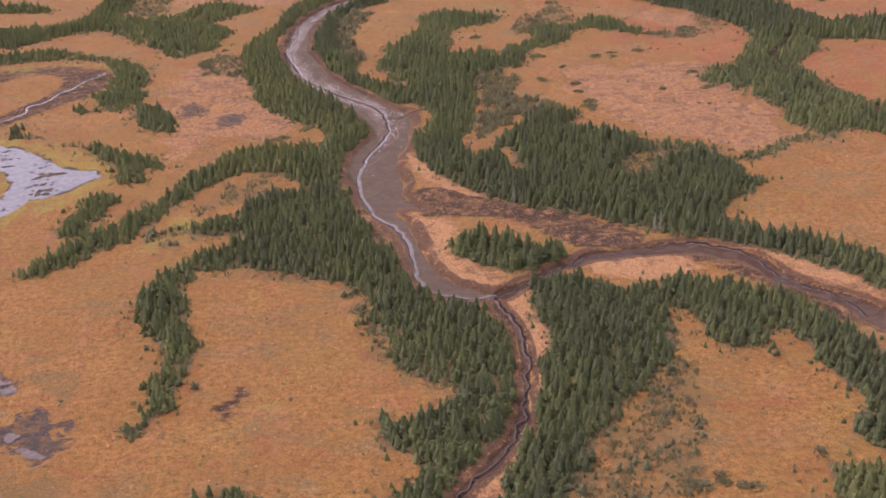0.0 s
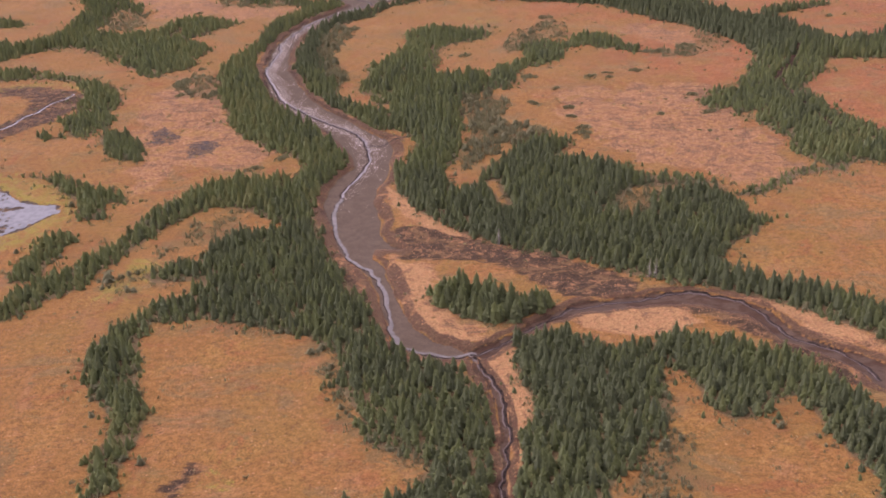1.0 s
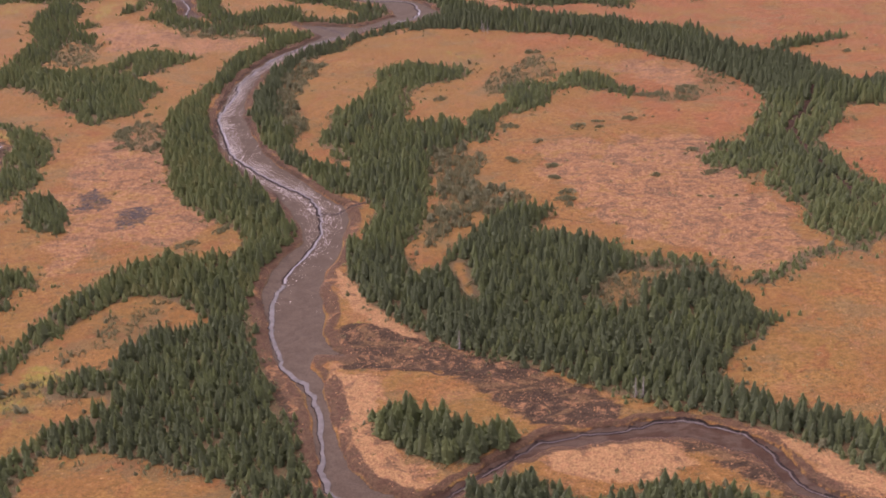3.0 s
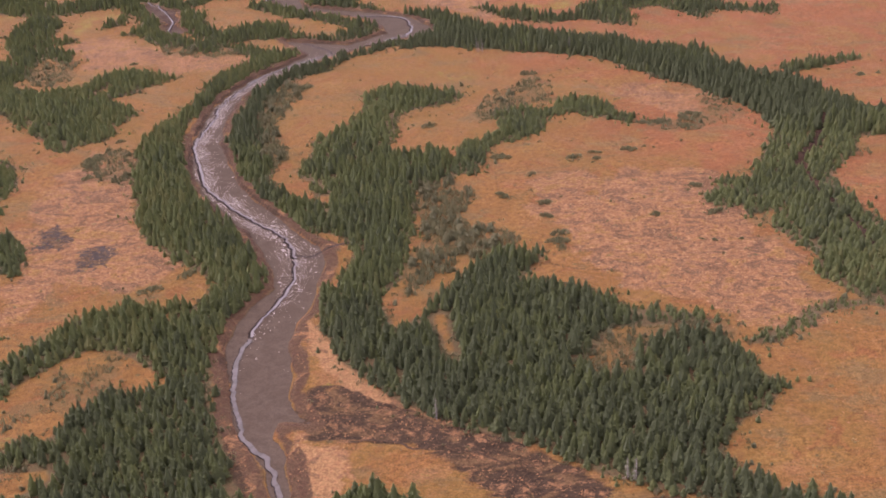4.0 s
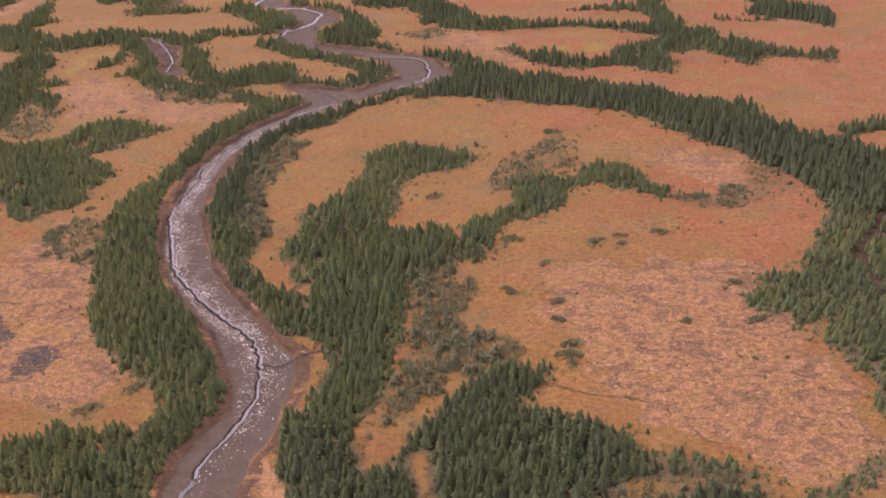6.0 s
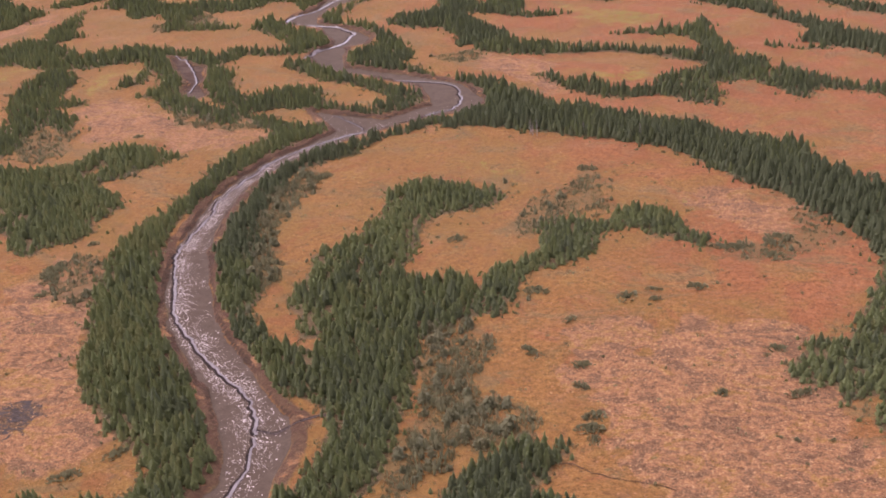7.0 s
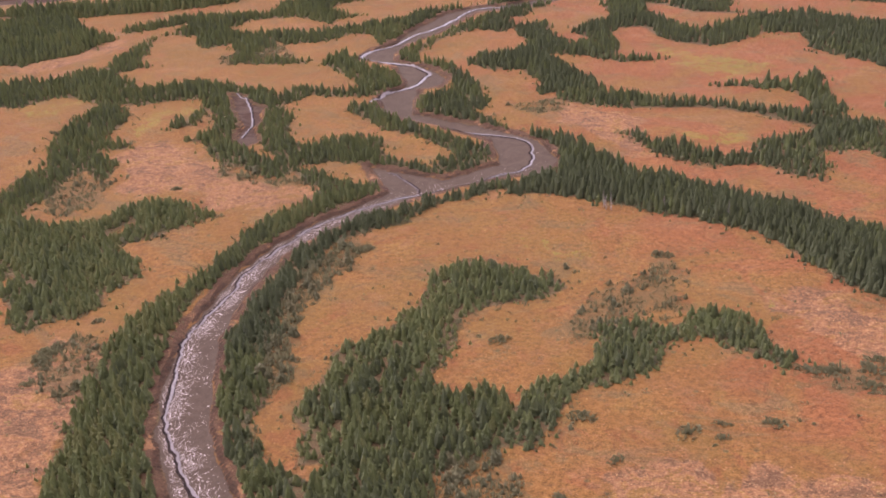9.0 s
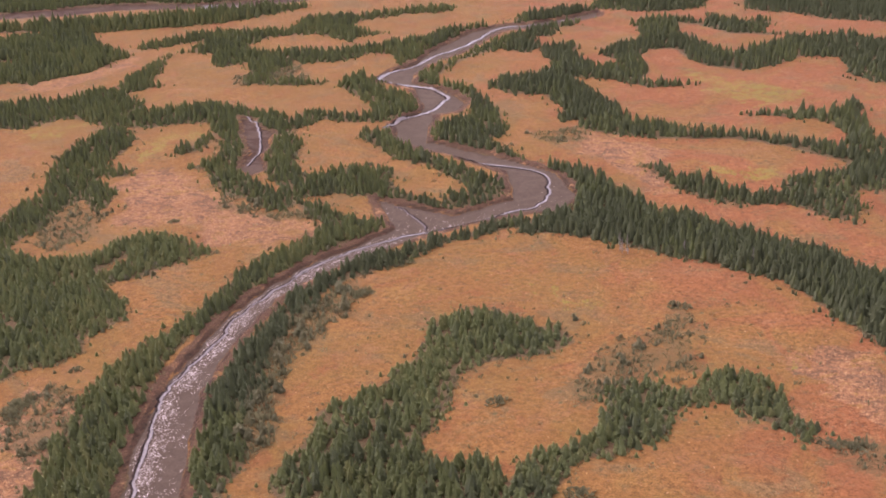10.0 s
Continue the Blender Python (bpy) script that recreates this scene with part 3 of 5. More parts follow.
SAPLINGS["far_gap_saplings"] = [(-19, 895), (1, 905), (8, 893), (-1, 881), (-17, 887)]
SAPLINGS["shrub_line"] = [(-200, 971), (-181, 1018), (-148, 963), (-193, 961)]
SAPLINGS["west_rim_saplings"] = [(-199, 763), (-197, 781), (-188, 785), (-175, 780), (-169, 755), (-174, 738), (-189, 747)]
SAPLINGS["rim_saplings_b"] = [(-134, 802), (-91, 793), (-77, 781), (-103, 782), (-127, 790)]
CHANNELS["river_lower"] = [(-14, 359), (-16, 373), (-19, 390), (-24, 406), (-31, 420), (-37, 435), (-39, 451), (-44, 464), (-43, 486), (-39, 500), (-33, 510), (-34, 530), (-21, 536), (-16, 528), (-17, 510), (-18, 496), (-21, 483), (-22, 466), (-20, 449), (-19, 433), (-20, 420), (-16, 412), (-12, 395), (-9, 380), (-5, 368), (1, 361), (10, 354), (12, 348), (7, 347), (-4, 350)]
CHANNELS["river_middle"] = [(-33, 427), (-40, 452), (-37, 474), (-36, 486), (-32, 498), (-34, 509), (-39, 527), (-49, 552), (-62, 571), (-73, 591), (-82, 617), (-89, 647), (-89, 666), (-89, 693), (-83, 722), (-74, 746), (-63, 761), (-54, 778), (-44, 767), (-58, 748), (-69, 732), (-74, 713), (-76, 692), (-78, 671), (-75, 652), (-68, 633), (-63, 616), (-57, 599), (-48, 583), (-38, 568), (-28, 550), (-20, 540), (-17, 534), (-16, 527), (-17, 516), (-18, 504), (-20, 488), (-22, 479), (-22, 467), (-18, 451), (-19, 441), (-11, 426)]
CHANNELS["river_upper"] = [(-71, 591), (-81, 619), (-87, 671), (-83, 708), (-74, 739), (-53, 779), (-69, 809), (-32, 796), (-13, 815), (-22, 846), (-80, 880), (-89, 904), (-80, 927), (-94, 961), (-118, 976), (-116, 994), (-107, 1007), (-104, 1034), (-91, 1081), (-77, 1096), (-57, 1102), (-38, 1115), (-19, 1135), (-17, 1120), (-48, 1091), (-72, 1083), (-82, 1040), (-97, 1006), (-100, 988), (-95, 972), (-71, 956), (-59, 940), (-62, 924), (-71, 921), (-64, 881), (-29, 865), (2, 847), (14, 822), (11, 805), (-6, 800), (-35, 777), (-61, 745), (-75, 713), (-77, 691), (-74, 648), (-56, 594)]
CHANNELS["oxbow"] = [(-168, 905), (-162, 905), (-152, 894), (-142, 886), (-138, 869), (-136, 855), (-127, 836), (-132, 828), (-140, 836), (-144, 858), (-157, 881)]
CHANNELS["tributary"] = [(9, 352), (17, 358), (25, 365), (35, 374), (42, 380), (60, 383), (77, 386), (86, 383), (98, 376), (103, 367), (106, 356), (111, 349), (118, 344), (124, 340), (130, 330), (124, 318), (119, 325), (116, 334), (113, 339), (106, 345), (100, 351), (98, 360), (94, 367), (84, 374), (73, 376), (59, 375), (42, 372), (35, 367), (26, 360), (20, 353), (13, 346)]
CHANNELS["creek"] = [(8, 350), (13, 337), (16, 326), (16, 316), (17, 308), (16, 301), (16, 294), (14, 281), (12, 273), (8, 265), (5, 259), (0, 253), (-2, 248), (-4, 245), (-6, 233), (-2, 232), (0, 245), (2, 249), (6, 254), (10, 261), (15, 270), (18, 278), (19, 291), (19, 297), (20, 304), (20, 314), (19, 324), (17, 333), (11, 352)]
CHANNELS["far_river"] = [(-470, 1086), (-427, 1102), (-389, 1112), (-355, 1127), (-298, 1135), (-260, 1142), (-232, 1155), (-199, 1181), (-205, 1199), (-239, 1174), (-267, 1159), (-305, 1150), (-364, 1146), (-401, 1131), (-437, 1118), (-482, 1104)]
CHANNELS["belt_creek"] = [(134, 709), (151, 700), (171, 682), (178, 675), (183, 663), (183, 645), (177, 628), (169, 612), (161, 597), (160, 573), (162, 555), (164, 537), (166, 519), (170, 509), (184, 512), (184, 510), (169, 508), (165, 518), (163, 536), (161, 554), (159, 573), (159, 598), (168, 613), (176, 629), (182, 645), (182, 662), (177, 674), (170, 681), (150, 699), (133, 708)]
STREAMS["main_low"] = [(12, 352), (6, 351), (-2, 353), (-8, 356), (-11, 360), (-13, 367), (-14, 375), (-16, 393), (-19, 403), (-22, 410), (-29, 420), (-33, 432), (-36, 443), (-37, 455), (-37, 466), (-36, 476)]
STREAMS["main_mid"] = [(-36, 476), (-34, 487), (-31, 495), (-28, 507), (-27, 517), (-29, 531)]
STREAMS["main_bend"] = [(-28, 531), (-30, 537), (-33, 546), (-39, 554), (-44, 560), (-51, 568), (-56, 574), (-60, 581), (-65, 588), (-71, 597), (-74, 604), (-77, 616), (-81, 628), (-84, 639), (-86, 652), (-85, 664), (-84, 675), (-83, 686), (-84, 696), (-82, 706), (-80, 715), (-76, 727), (-72, 739)]
STREAMS["main_up"] = [(-76, 732), (-71, 742), (-59, 759), (-48, 770), (-39, 776), (-33, 780), (-20, 789), (-11, 800), (-2, 807), (2, 817), (1, 828), (-1, 838), (-5, 845), (-16, 851), (-34, 855), (-48, 861)]
STREAMS["main_far"] = [(-90, 895), (-88, 902), (-84, 914), (-75, 924), (-72, 941), (-72, 949), (-82, 961), (-92, 966), (-106, 970), (-116, 977), (-115, 991), (-105, 1003), (-98, 1026), (-89, 1041), (-82, 1062), (-79, 1075), (-72, 1092), (-53, 1099), (-37, 1112)]
STREAMS["side_thread"] = [(-58, 801), (-54, 799), (-48, 792), (-42, 785), (-38, 778)]
STREAMS["oxbow_thread"] = [(-165, 906), (-159, 901), (-154, 893), (-147, 879), (-143, 869), (-139, 858), (-139, 852), (-138, 840)]
STREAMS["tributary_thread"] = [(10, 349), (18, 355), (26, 362), (37, 372), (42, 376), (52, 379), (63, 380), (77, 384), (86, 381), (95, 375), (99, 367), (103, 355), (109, 348), (115, 343), (119, 336), (122, 326)]
STREAMS["creek_thread"] = [(9, 352), (15, 337), (17, 330), (18, 323), (18, 317), (19, 310), (19, 305), (18, 302), (18, 296), (17, 291), (16, 283), (16, 279), (14, 277), (13, 271), (10, 265), (7, 259), (2, 253), (0, 249), (-2, 246), (-4, 235)]
STREAMS["marsh_thread"] = [(-221, 538), (-209, 551), (-205, 557), (-201, 564), (-202, 570), (-200, 574), (-197, 577), (-195, 581), (-192, 593), (-188, 598), (-186, 606), (-185, 610), (-182, 612), (-179, 617), (-177, 624)]
STREAMS["rim_thread"] = [(165, 515), (168, 509), (172, 507)]
STREAMS["side_ditch"] = [(-30, 533), (-23, 532), (-16, 537), (-9, 540)]
POOLS["pond"] = [(-217, 526), (-199, 518), (-190, 514), (-181, 507), (-170, 495), (-162, 486), (-153, 482), (-145, 481), (-144, 473), (-149, 467), (-153, 458), (-161, 453), (-167, 451), (-170, 440), (-173, 435), (-185, 431), (-185, 434), (-179, 459), (-180, 471), (-187, 484), (-204, 490)]
POOLS["puddle"] = [(-144, 313), (-134, 313), (-130, 310), (-127, 305), (-131, 303), (-141, 302)]
POOLS["puddle_b"] = [(-124, 280), (-122, 283), (-119, 281), (-117, 276), (-113, 273), (-108, 270), (-110, 269), (-115, 271), (-121, 276)]
POOLS["far_glint"] = [(-295, 1141), (-293, 1146), (-284, 1144), (-279, 1137), (-287, 1132)]
POOLS["far_glint_b"] = [(-275, 1139), (-271, 1144), (-265, 1146), (-262, 1139), (-270, 1136)]
ZONES["moss_pond"] = [(-222, 542), (-185, 521), (-168, 515), (-151, 497), (-139, 481), (-137, 465), (-142, 454), (-149, 441), (-160, 435), (-169, 424), (-180, 417)]
ZONES["moss_marsh"] = [(-247, 615), (-236, 635), (-221, 645), (-200, 648), (-175, 637), (-170, 617), (-180, 632), (-198, 639), (-215, 637), (-232, 624), (-243, 605)]
ZONES["brown_marsh"] = [(-247, 615), (-236, 635), (-220, 641), (-205, 642), (-188, 635), (-173, 622), (-170, 604), (-175, 589), (-184, 574), (-196, 561), (-207, 544), (-217, 527), (-223, 546), (-212, 560), (-205, 572), (-199, 589), (-195, 607), (-199, 619), (-209, 625), (-220, 623), (-229, 615), (-241, 597)]
ZONES["moss_green"] = [(-111, 405), (-107, 417), (-100, 423), (-95, 420), (-97, 410), (-104, 401), (-108, 399)]
ZONES["moss_w"] = [(-197, 863), (-193, 877), (-182, 889), (-176, 881), (-180, 869), (-187, 858), (-192, 840), (-196, 847)]
ZONES["moss_ww"] = [(-274, 879), (-259, 886), (-249, 896), (-242, 889), (-248, 871), (-258, 862)]
ZONES["moss_mid"] = [(11, 735), (19, 737), (24, 732), (27, 726), (32, 733), (34, 725), (31, 722), (24, 726), (15, 731)]
ZONES["moss_ne"] = [(41, 996), (46, 1004), (64, 987), (92, 979), (103, 965), (97, 953), (82, 945), (68, 958), (53, 976)]
ZONES["moss_e"] = [(63, 856), (74, 855), (90, 860), (97, 851), (82, 844), (70, 848)]
ZONES["moss_spot"] = [(-56, 294), (-52, 295), (-51, 292), (-54, 291)]
ZONES["dark_peat"] = [(-128, 562), (-120, 565), (-112, 554), (-115, 545), (-123, 547)]
ZONES["dark_peat_b"] = [(-107, 545), (-98, 548), (-92, 535), (-99, 523), (-105, 529)]
ZONES["dark_puddle"] = [(-134, 282), (-126, 287), (-124, 291), (-119, 295), (-116, 296), (-113, 293), (-110, 294), (-109, 291), (-112, 290), (-112, 286), (-107, 288), (-103, 285), (-107, 283), (-110, 284), (-108, 280), (-104, 278), (-103, 274), (-102, 272), (-105, 270), (-108, 267), (-113, 269), (-120, 276), (-123, 277), (-131, 274)]
ZONES["dark_puddle_b"] = [(-145, 314), (-135, 315), (-129, 310), (-127, 302), (-140, 299)]
ZONES["scrub_grass"] = [(-124, 313), (-115, 320), (-110, 307), (-110, 299), (-117, 301)]
ZONES["scrub_grass_b"] = [(-127, 261), (-119, 263), (-109, 261), (-102, 259), (-98, 251), (-99, 243), (-120, 242)]
ZONES["brown_flat"] = [(-18, 432), (-13, 443), (-4, 444), (9, 438), (25, 427), (40, 415), (49, 408), (58, 400), (65, 390), (61, 381), (47, 383), (36, 390), (29, 400), (16, 414), (-1, 416), (-11, 417)]
ZONES["brown_flat_b"] = [(76, 380), (86, 379), (96, 370), (104, 353), (100, 350), (92, 357), (82, 366), (76, 372)]
ZONES["brown_bank"] = [(-48, 476), (-43, 484), (-38, 449), (-30, 418), (-23, 401), (-20, 385), (-27, 386), (-34, 405), (-40, 434)]
ZONES["brown_trib"] = [(73, 377), (84, 376), (94, 370), (100, 359), (104, 350), (110, 343), (117, 332), (120, 320), (112, 326), (104, 340), (94, 355), (88, 362), (81, 367), (75, 371)]
ZONES["brown_corner"] = [(-68, 288), (-63, 300), (-60, 299), (-64, 284)]
ZONES["pale_east"] = [(61, 552), (79, 589), (101, 596), (121, 597), (132, 567), (138, 518), (141, 482), (126, 469), (111, 467), (103, 486), (85, 496), (71, 516)]
ZONES["pale_bank"] = [(-20, 486), (-10, 467), (2, 445), (16, 432), (25, 422), (13, 432), (-2, 441), (-12, 454), (-17, 468)]
ZONES["pale_bank_b"] = [(-14, 417), (-1, 412), (-1, 387), (5, 377), (10, 361), (16, 358), (4, 359), (-5, 370), (-9, 384), (-13, 403)]
ZONES["pale_bank_c"] = [(44, 371), (61, 375), (76, 372), (80, 364), (71, 359), (58, 358), (45, 363)]
ZONES["pale_bank_d"] = [(102, 374), (112, 371), (120, 361), (124, 352), (131, 341), (123, 347), (110, 355)]
ZONES["pale_creek"] = [(12, 348), (22, 357), (24, 343), (27, 321), (24, 301), (21, 287), (17, 273), (11, 256), (4, 244), (8, 263), (16, 278), (20, 295), (20, 315), (16, 334)]
ZONES["pale_west"] = [(-139, 598), (-124, 645), (-107, 632), (-97, 577), (-68, 531), (-63, 508), (-99, 517), (-115, 484), (-127, 521)]
ZONES["pale_mid"] = [(53, 582), (64, 599), (77, 600), (88, 586), (79, 559), (67, 553), (52, 552)]
ZONES["pale_nw"] = [(-190, 808), (-182, 830), (-158, 825), (-131, 801), (-95, 784), (-82, 776), (-94, 758), (-114, 751), (-133, 770), (-166, 772), (-177, 783)]
ZONES["pale_ne"] = [(8, 893), (36, 888), (44, 852), (51, 827), (36, 838), (24, 861), (8, 870)]
ZONES["pale_rim"] = [(95, 700), (107, 707), (124, 697), (134, 682), (132, 661), (121, 659), (108, 675)]
ZONES["pale_shore"] = [(-319, 953), (-300, 982), (-280, 1007), (-269, 992), (-278, 961), (-303, 938)]
ZONES["red_east"] = [(61, 625), (83, 631), (110, 626), (107, 607), (71, 600)]
STREAMS["ditch"] = [(45, 514), (51, 517), (56, 518), (63, 514), (71, 511), (78, 509), (84, 506)]
STREAMS["ditch_b"] = [(91, 498), (96, 488), (102, 486)]
STREAMS["ditch_c"] = [(-1, 416), (9, 416), (16, 412), (24, 412), (33, 408), (40, 403)]
BUSHES, LOW_BUSHES, SNAGS = [], [], []
SNAGS += [(37, 768), (38, 766), (17, 785), (60, 768), (84, 760), (69, 395), (71, 394), (22, 425), (40, 766)]
BUSHES += [(44, 576), (59, 557), (63, 534), (63, 540), (112, 649), (125, 651), (60, 726), (213, 700), (-21, 513), (-128, 634), (-124, 626), (97, 619), (74, 611), (83, 610), (56, 595), (45, 575), (60, 568), (60, 556), (98, 552), (119, 552), (113, 650), (130, 655), (128, 657), (124, 642), (62, 534), (63, 529), (29, 537), (27, 540), (29, 527), (45, 616), (116, 578), (-46, 720), (-55, 710), (-63, 706), (-125, 637), (-126, 634), (-108, 613), (-120, 655), (-41, 744), (-37, 747)]
BUSHES += [(-54, 663), (-49, 637), (66, 706), (107, 649), (113, 650), (15, 657), (-189, 825), (-142, 773), (-126, 629), (-122, 623), (-89, 280), (55, 245), (62, 246), (62, 249), (68, 244), (88, 257), (-125, 633), (-126, 629), (-124, 614), (-106, 615), (-64, 519), (-63, 521), (-74, 509), (-52, 723), (-47, 720), (-46, 751), (-42, 755), (82, 617)]
LOW_BUSHES += [(31, 571), (60, 569), (66, 573), (97, 552), (115, 530), (124, 530), (85, 617), (94, 619), (73, 611), (81, 606), (104, 650), (124, 638), (128, 638), (129, 613), (156, 547), (61, 715), (201, 710), (221, 700), (-124, 637), (32, 571), (61, 555), (35, 552), (109, 649), (133, 652), (31, 535), (111, 531), (48, 614), (39, 600), (107, 620), (113, 574), (-47, 717), (-52, 676), (-108, 610), (-14, 621), (-106, 625), (-102, 635), (53, 708), (117, 649), (82, 746), (93, 743)]
LOW_BUSHES += [(8, 659), (-210, 1004), (-154, 628), (-30, 329), (-88, 282), (-35, 356), (-144, 413), (18, 286), (18, 367), (-109, 618), (-60, 709), (73, 613)]


def inside(px, py, outline, margin=14.0):
    """How far each point lies inside an outline, in metres; less than 0 outside, -margin far off."""
    out = np.full(len(px), -margin)
    a = np.array(outline, float)
    near = np.nonzero((px > a[:, 0].min() - margin) & (px < a[:, 0].max() + margin) & (py > a[:, 1].min() - margin) & (py < a[:, 1].max() + margin))[0]
    if not len(near):
        return out
    x, y = px[near], py[near]
    best, odd = np.full(len(x), margin ** 2), np.zeros(len(x), bool)
    for (x0, y0), (x1, y1) in zip(a, np.roll(a, -1, 0)):
        dx, dy = x1 - x0, y1 - y0
        s = np.clip(((x - x0) * dx + (y - y0) * dy) / max(dx * dx + dy * dy, 1e-9), 0, 1)
        best = np.minimum(best, (x - x0 - s * dx) ** 2 + (y - y0 - s * dy) ** 2)
        if y0 != y1:
            odd ^= ((y0 > y) != (y1 > y)) & (x < (x1 - x0) * (y - y0) / (y1 - y0) + x0)
    out[near] = np.where(odd, 1, -1) * np.sqrt(best)
    return out


def union(px, py, outlines, margin=14.0):
    out = np.full(len(px), -margin)
    for o in outlines:
        out = np.maximum(out, inside(px, py, o, margin))
    return out


def waves(px, py, size, seed):
    """A cheap smooth noise from -1 to 1 over the plan."""
    r = np.random.RandomState(seed)
    total = np.zeros(len(px))
    for i in range(6):
        a, k, ph = r.uniform(0, 6.283), 6.283 / size * r.uniform(0.6, 1.6), r.uniform(0, 6.283)
        total += np.sin(px * np.cos(a) * k + py * np.sin(a) * k + ph + 1.3 * np.sin(px * k * 0.37 + ph))
    return np.clip(total / 3.2, -1, 1)


def smooth(v, low, high):
    s = np.clip((v - low) / (high - low), 0, 1)
    return s * s * (3 - 2 * s)


def height(px, py):
    """The ground's height: level marsh with soft swells, cut by the channels."""
    ch = union(px, py, CHANNELS.values()) + 0.8 * waves(px, py, 9, 3)
    cut = smooth(ch, -0.8, 2.2)
    pool = smooth(union(px, py, POOLS.values()), -1.5, 1.0)
    swell = 0.35 * waves(px, py, 60, 5) + 0.18 * waves(px, py, 14, 6)
    return (swell - 0.1) * (1 - np.maximum(cut, pool)) - 1.2 * cut - 0.55 * pool, ch


def mesh_from(name, verts, faces, mats, attrs=None, slots=None, flat=True, normals=None):
    """A mesh out of arrays: (n, 3) places and (m, 3 or 4) faces."""
    me = bpy.data.meshes.new(name)
    verts, faces = np.asarray(verts, np.float32), np.asarray(faces, np.int32)
    m, k = faces.shape
    me.vertices.add(len(verts))
    me.vertices.foreach_set("co", verts.ravel())
    me.loops.add(m * k)
    me.loops.foreach_set("vertex_index", faces.ravel())
    me.polygons.add(m)
    me.polygons.foreach_set("loop_start", np.arange(0, m * k, k, dtype=np.int32))
    if slots is not None:
        me.polygons.foreach_set("material_index", np.asarray(slots, np.int32))
    for mat in mats:
        me.materials.append(mat)
    for key, values in (attrs or {}).items():
        me.attributes.new(key, "FLOAT", "POINT").data.foreach_set("value", np.asarray(values, np.float32))
    me.update(calc_edges=True)
    me.polygons.foreach_set("use_smooth", np.full(m, not flat))
    if normals is not None:
        me.attributes.new("custom_normal", "FLOAT_VECTOR", "POINT").data.foreach_set("vector", np.asarray(normals, np.float32).ravel())
    return me


# ---- ground ----
def axis(stretches, reach):
    """Grid lines: even inside the stretches (from, to, step), wider and wider out to reach on both sides."""
    lines = [stretches[0][0]]
    for a, b, step in stretches:
        lines += list(np.linspace(a, b, max(2, int((b - a) / step)))[1:])
    low, high = [], []
    step, v = 6.0, lines[0]
    while v > reach[0]:
        v -= step
        low.append(v)
        step *= 1.35
    step, v = 6.0, lines[-1]
    while v < reach[1]:
        v += step
        high.append(v)
        step *= 1.35
    return np.array(low[::-1] + lines + high)


SLIM = ("tributary", "creek", "oxbow", "far_river")


def build_ground():
    xs = axis([(-570, -330, 4.0), (-330, -115, 2.3), (-115, 132, 1.25), (132, 240, 2.3)], (-4200, 4200))
    ys = axis([(205, 330, 2.0), (330, 720, 1.4), (720, 920, 2.0), (920, 1240, 3.0)], (-3000, 4800))
    gx, gy = (v.ravel() for v in np.meshgrid(xs, ys))
    gz, ch = height(gx, gy)
    w = len(xs)
    i = (np.arange(len(ys) - 1)[:, None] * w + np.arange(w - 1)[None, :]).ravel()
    quads = np.stack([i, i + 1, i + 1 + w, i + w], 1)
    ripple = 0.8 * waves(gx, gy, 9, 3)
    slit = inside(gx, gy, CHANNELS["belt_creek"])
    slim = union(gx, gy, [o for n, o in CHANNELS.items() if n in SLIM]) + ripple
    wide = union(gx, gy, [o for n, o in CHANNELS.items() if n not in SLIM and n != "belt_creek"]) + ripple
    wood = np.minimum(union(gx, gy, STANDS.values()), -union(gx, gy, CLEARINGS.values()))
    def zone(word, soft):
        return np.clip(0.5 + union(gx, gy, [o for n, o in ZONES.items() if n.startswith(word)]) / (2 * soft), 0, 1)
    pool = union(gx, gy, POOLS.values())
    attrs = {
        # yellower towards the near left, partly imitating the pinker haze of the distance
        "ochre": 1 - smooth(0.5 * gy + 1.3 * gx, 300, 600),
        "mud": np.clip(0.5 + np.maximum(wide - 1.5, slim - 0.9) / 2.0, 0, 1),
        "lip": np.clip(0.95 + 0.3 * waves(gx, gy, 25, 7) - np.abs(ch - 0.7) / np.where(wide > slim, 1.6, 1.1) - 0.4 * smooth(gy, 560, 490) * (wide > slim), 0, 1) + (slit > -2.0),
        "bank": np.clip(1.15 - np.abs(ch + 0.9) / np.where(wide > slim, 3.6, 2.0), 0, 1),
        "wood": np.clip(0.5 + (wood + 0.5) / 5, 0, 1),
        "moss": zone("moss", 9),
        "pale": zone("pale", 11),
        "straw": np.maximum(zone("pale_bank", 3), zone("pale_creek", 3)),
        "scrub": np.maximum(zone("scrub", 6), np.clip(0.5 + union(gx, gy, SAPLINGS.values()) / 14, 0, 0.72)),
        "peat": np.clip(0.5 + union(gx, gy, [CHANNELS[n] for n in ("tributary", "creek", "oxbow", "belt_creek", "far_river")]) / 4, 0, 1),
        "brown": np.maximum(zone("brown", 5), 0.0),
        "dark": np.maximum(zone("dark", 6) * 0.95, np.clip(0.5 + pool / 4, 0, 1)),
    }
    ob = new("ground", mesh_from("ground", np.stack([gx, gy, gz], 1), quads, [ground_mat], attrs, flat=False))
    tagged(ob, "flat orange-brown autumn marsh with pale straw grass", "ground", kind="structure")


build_ground()


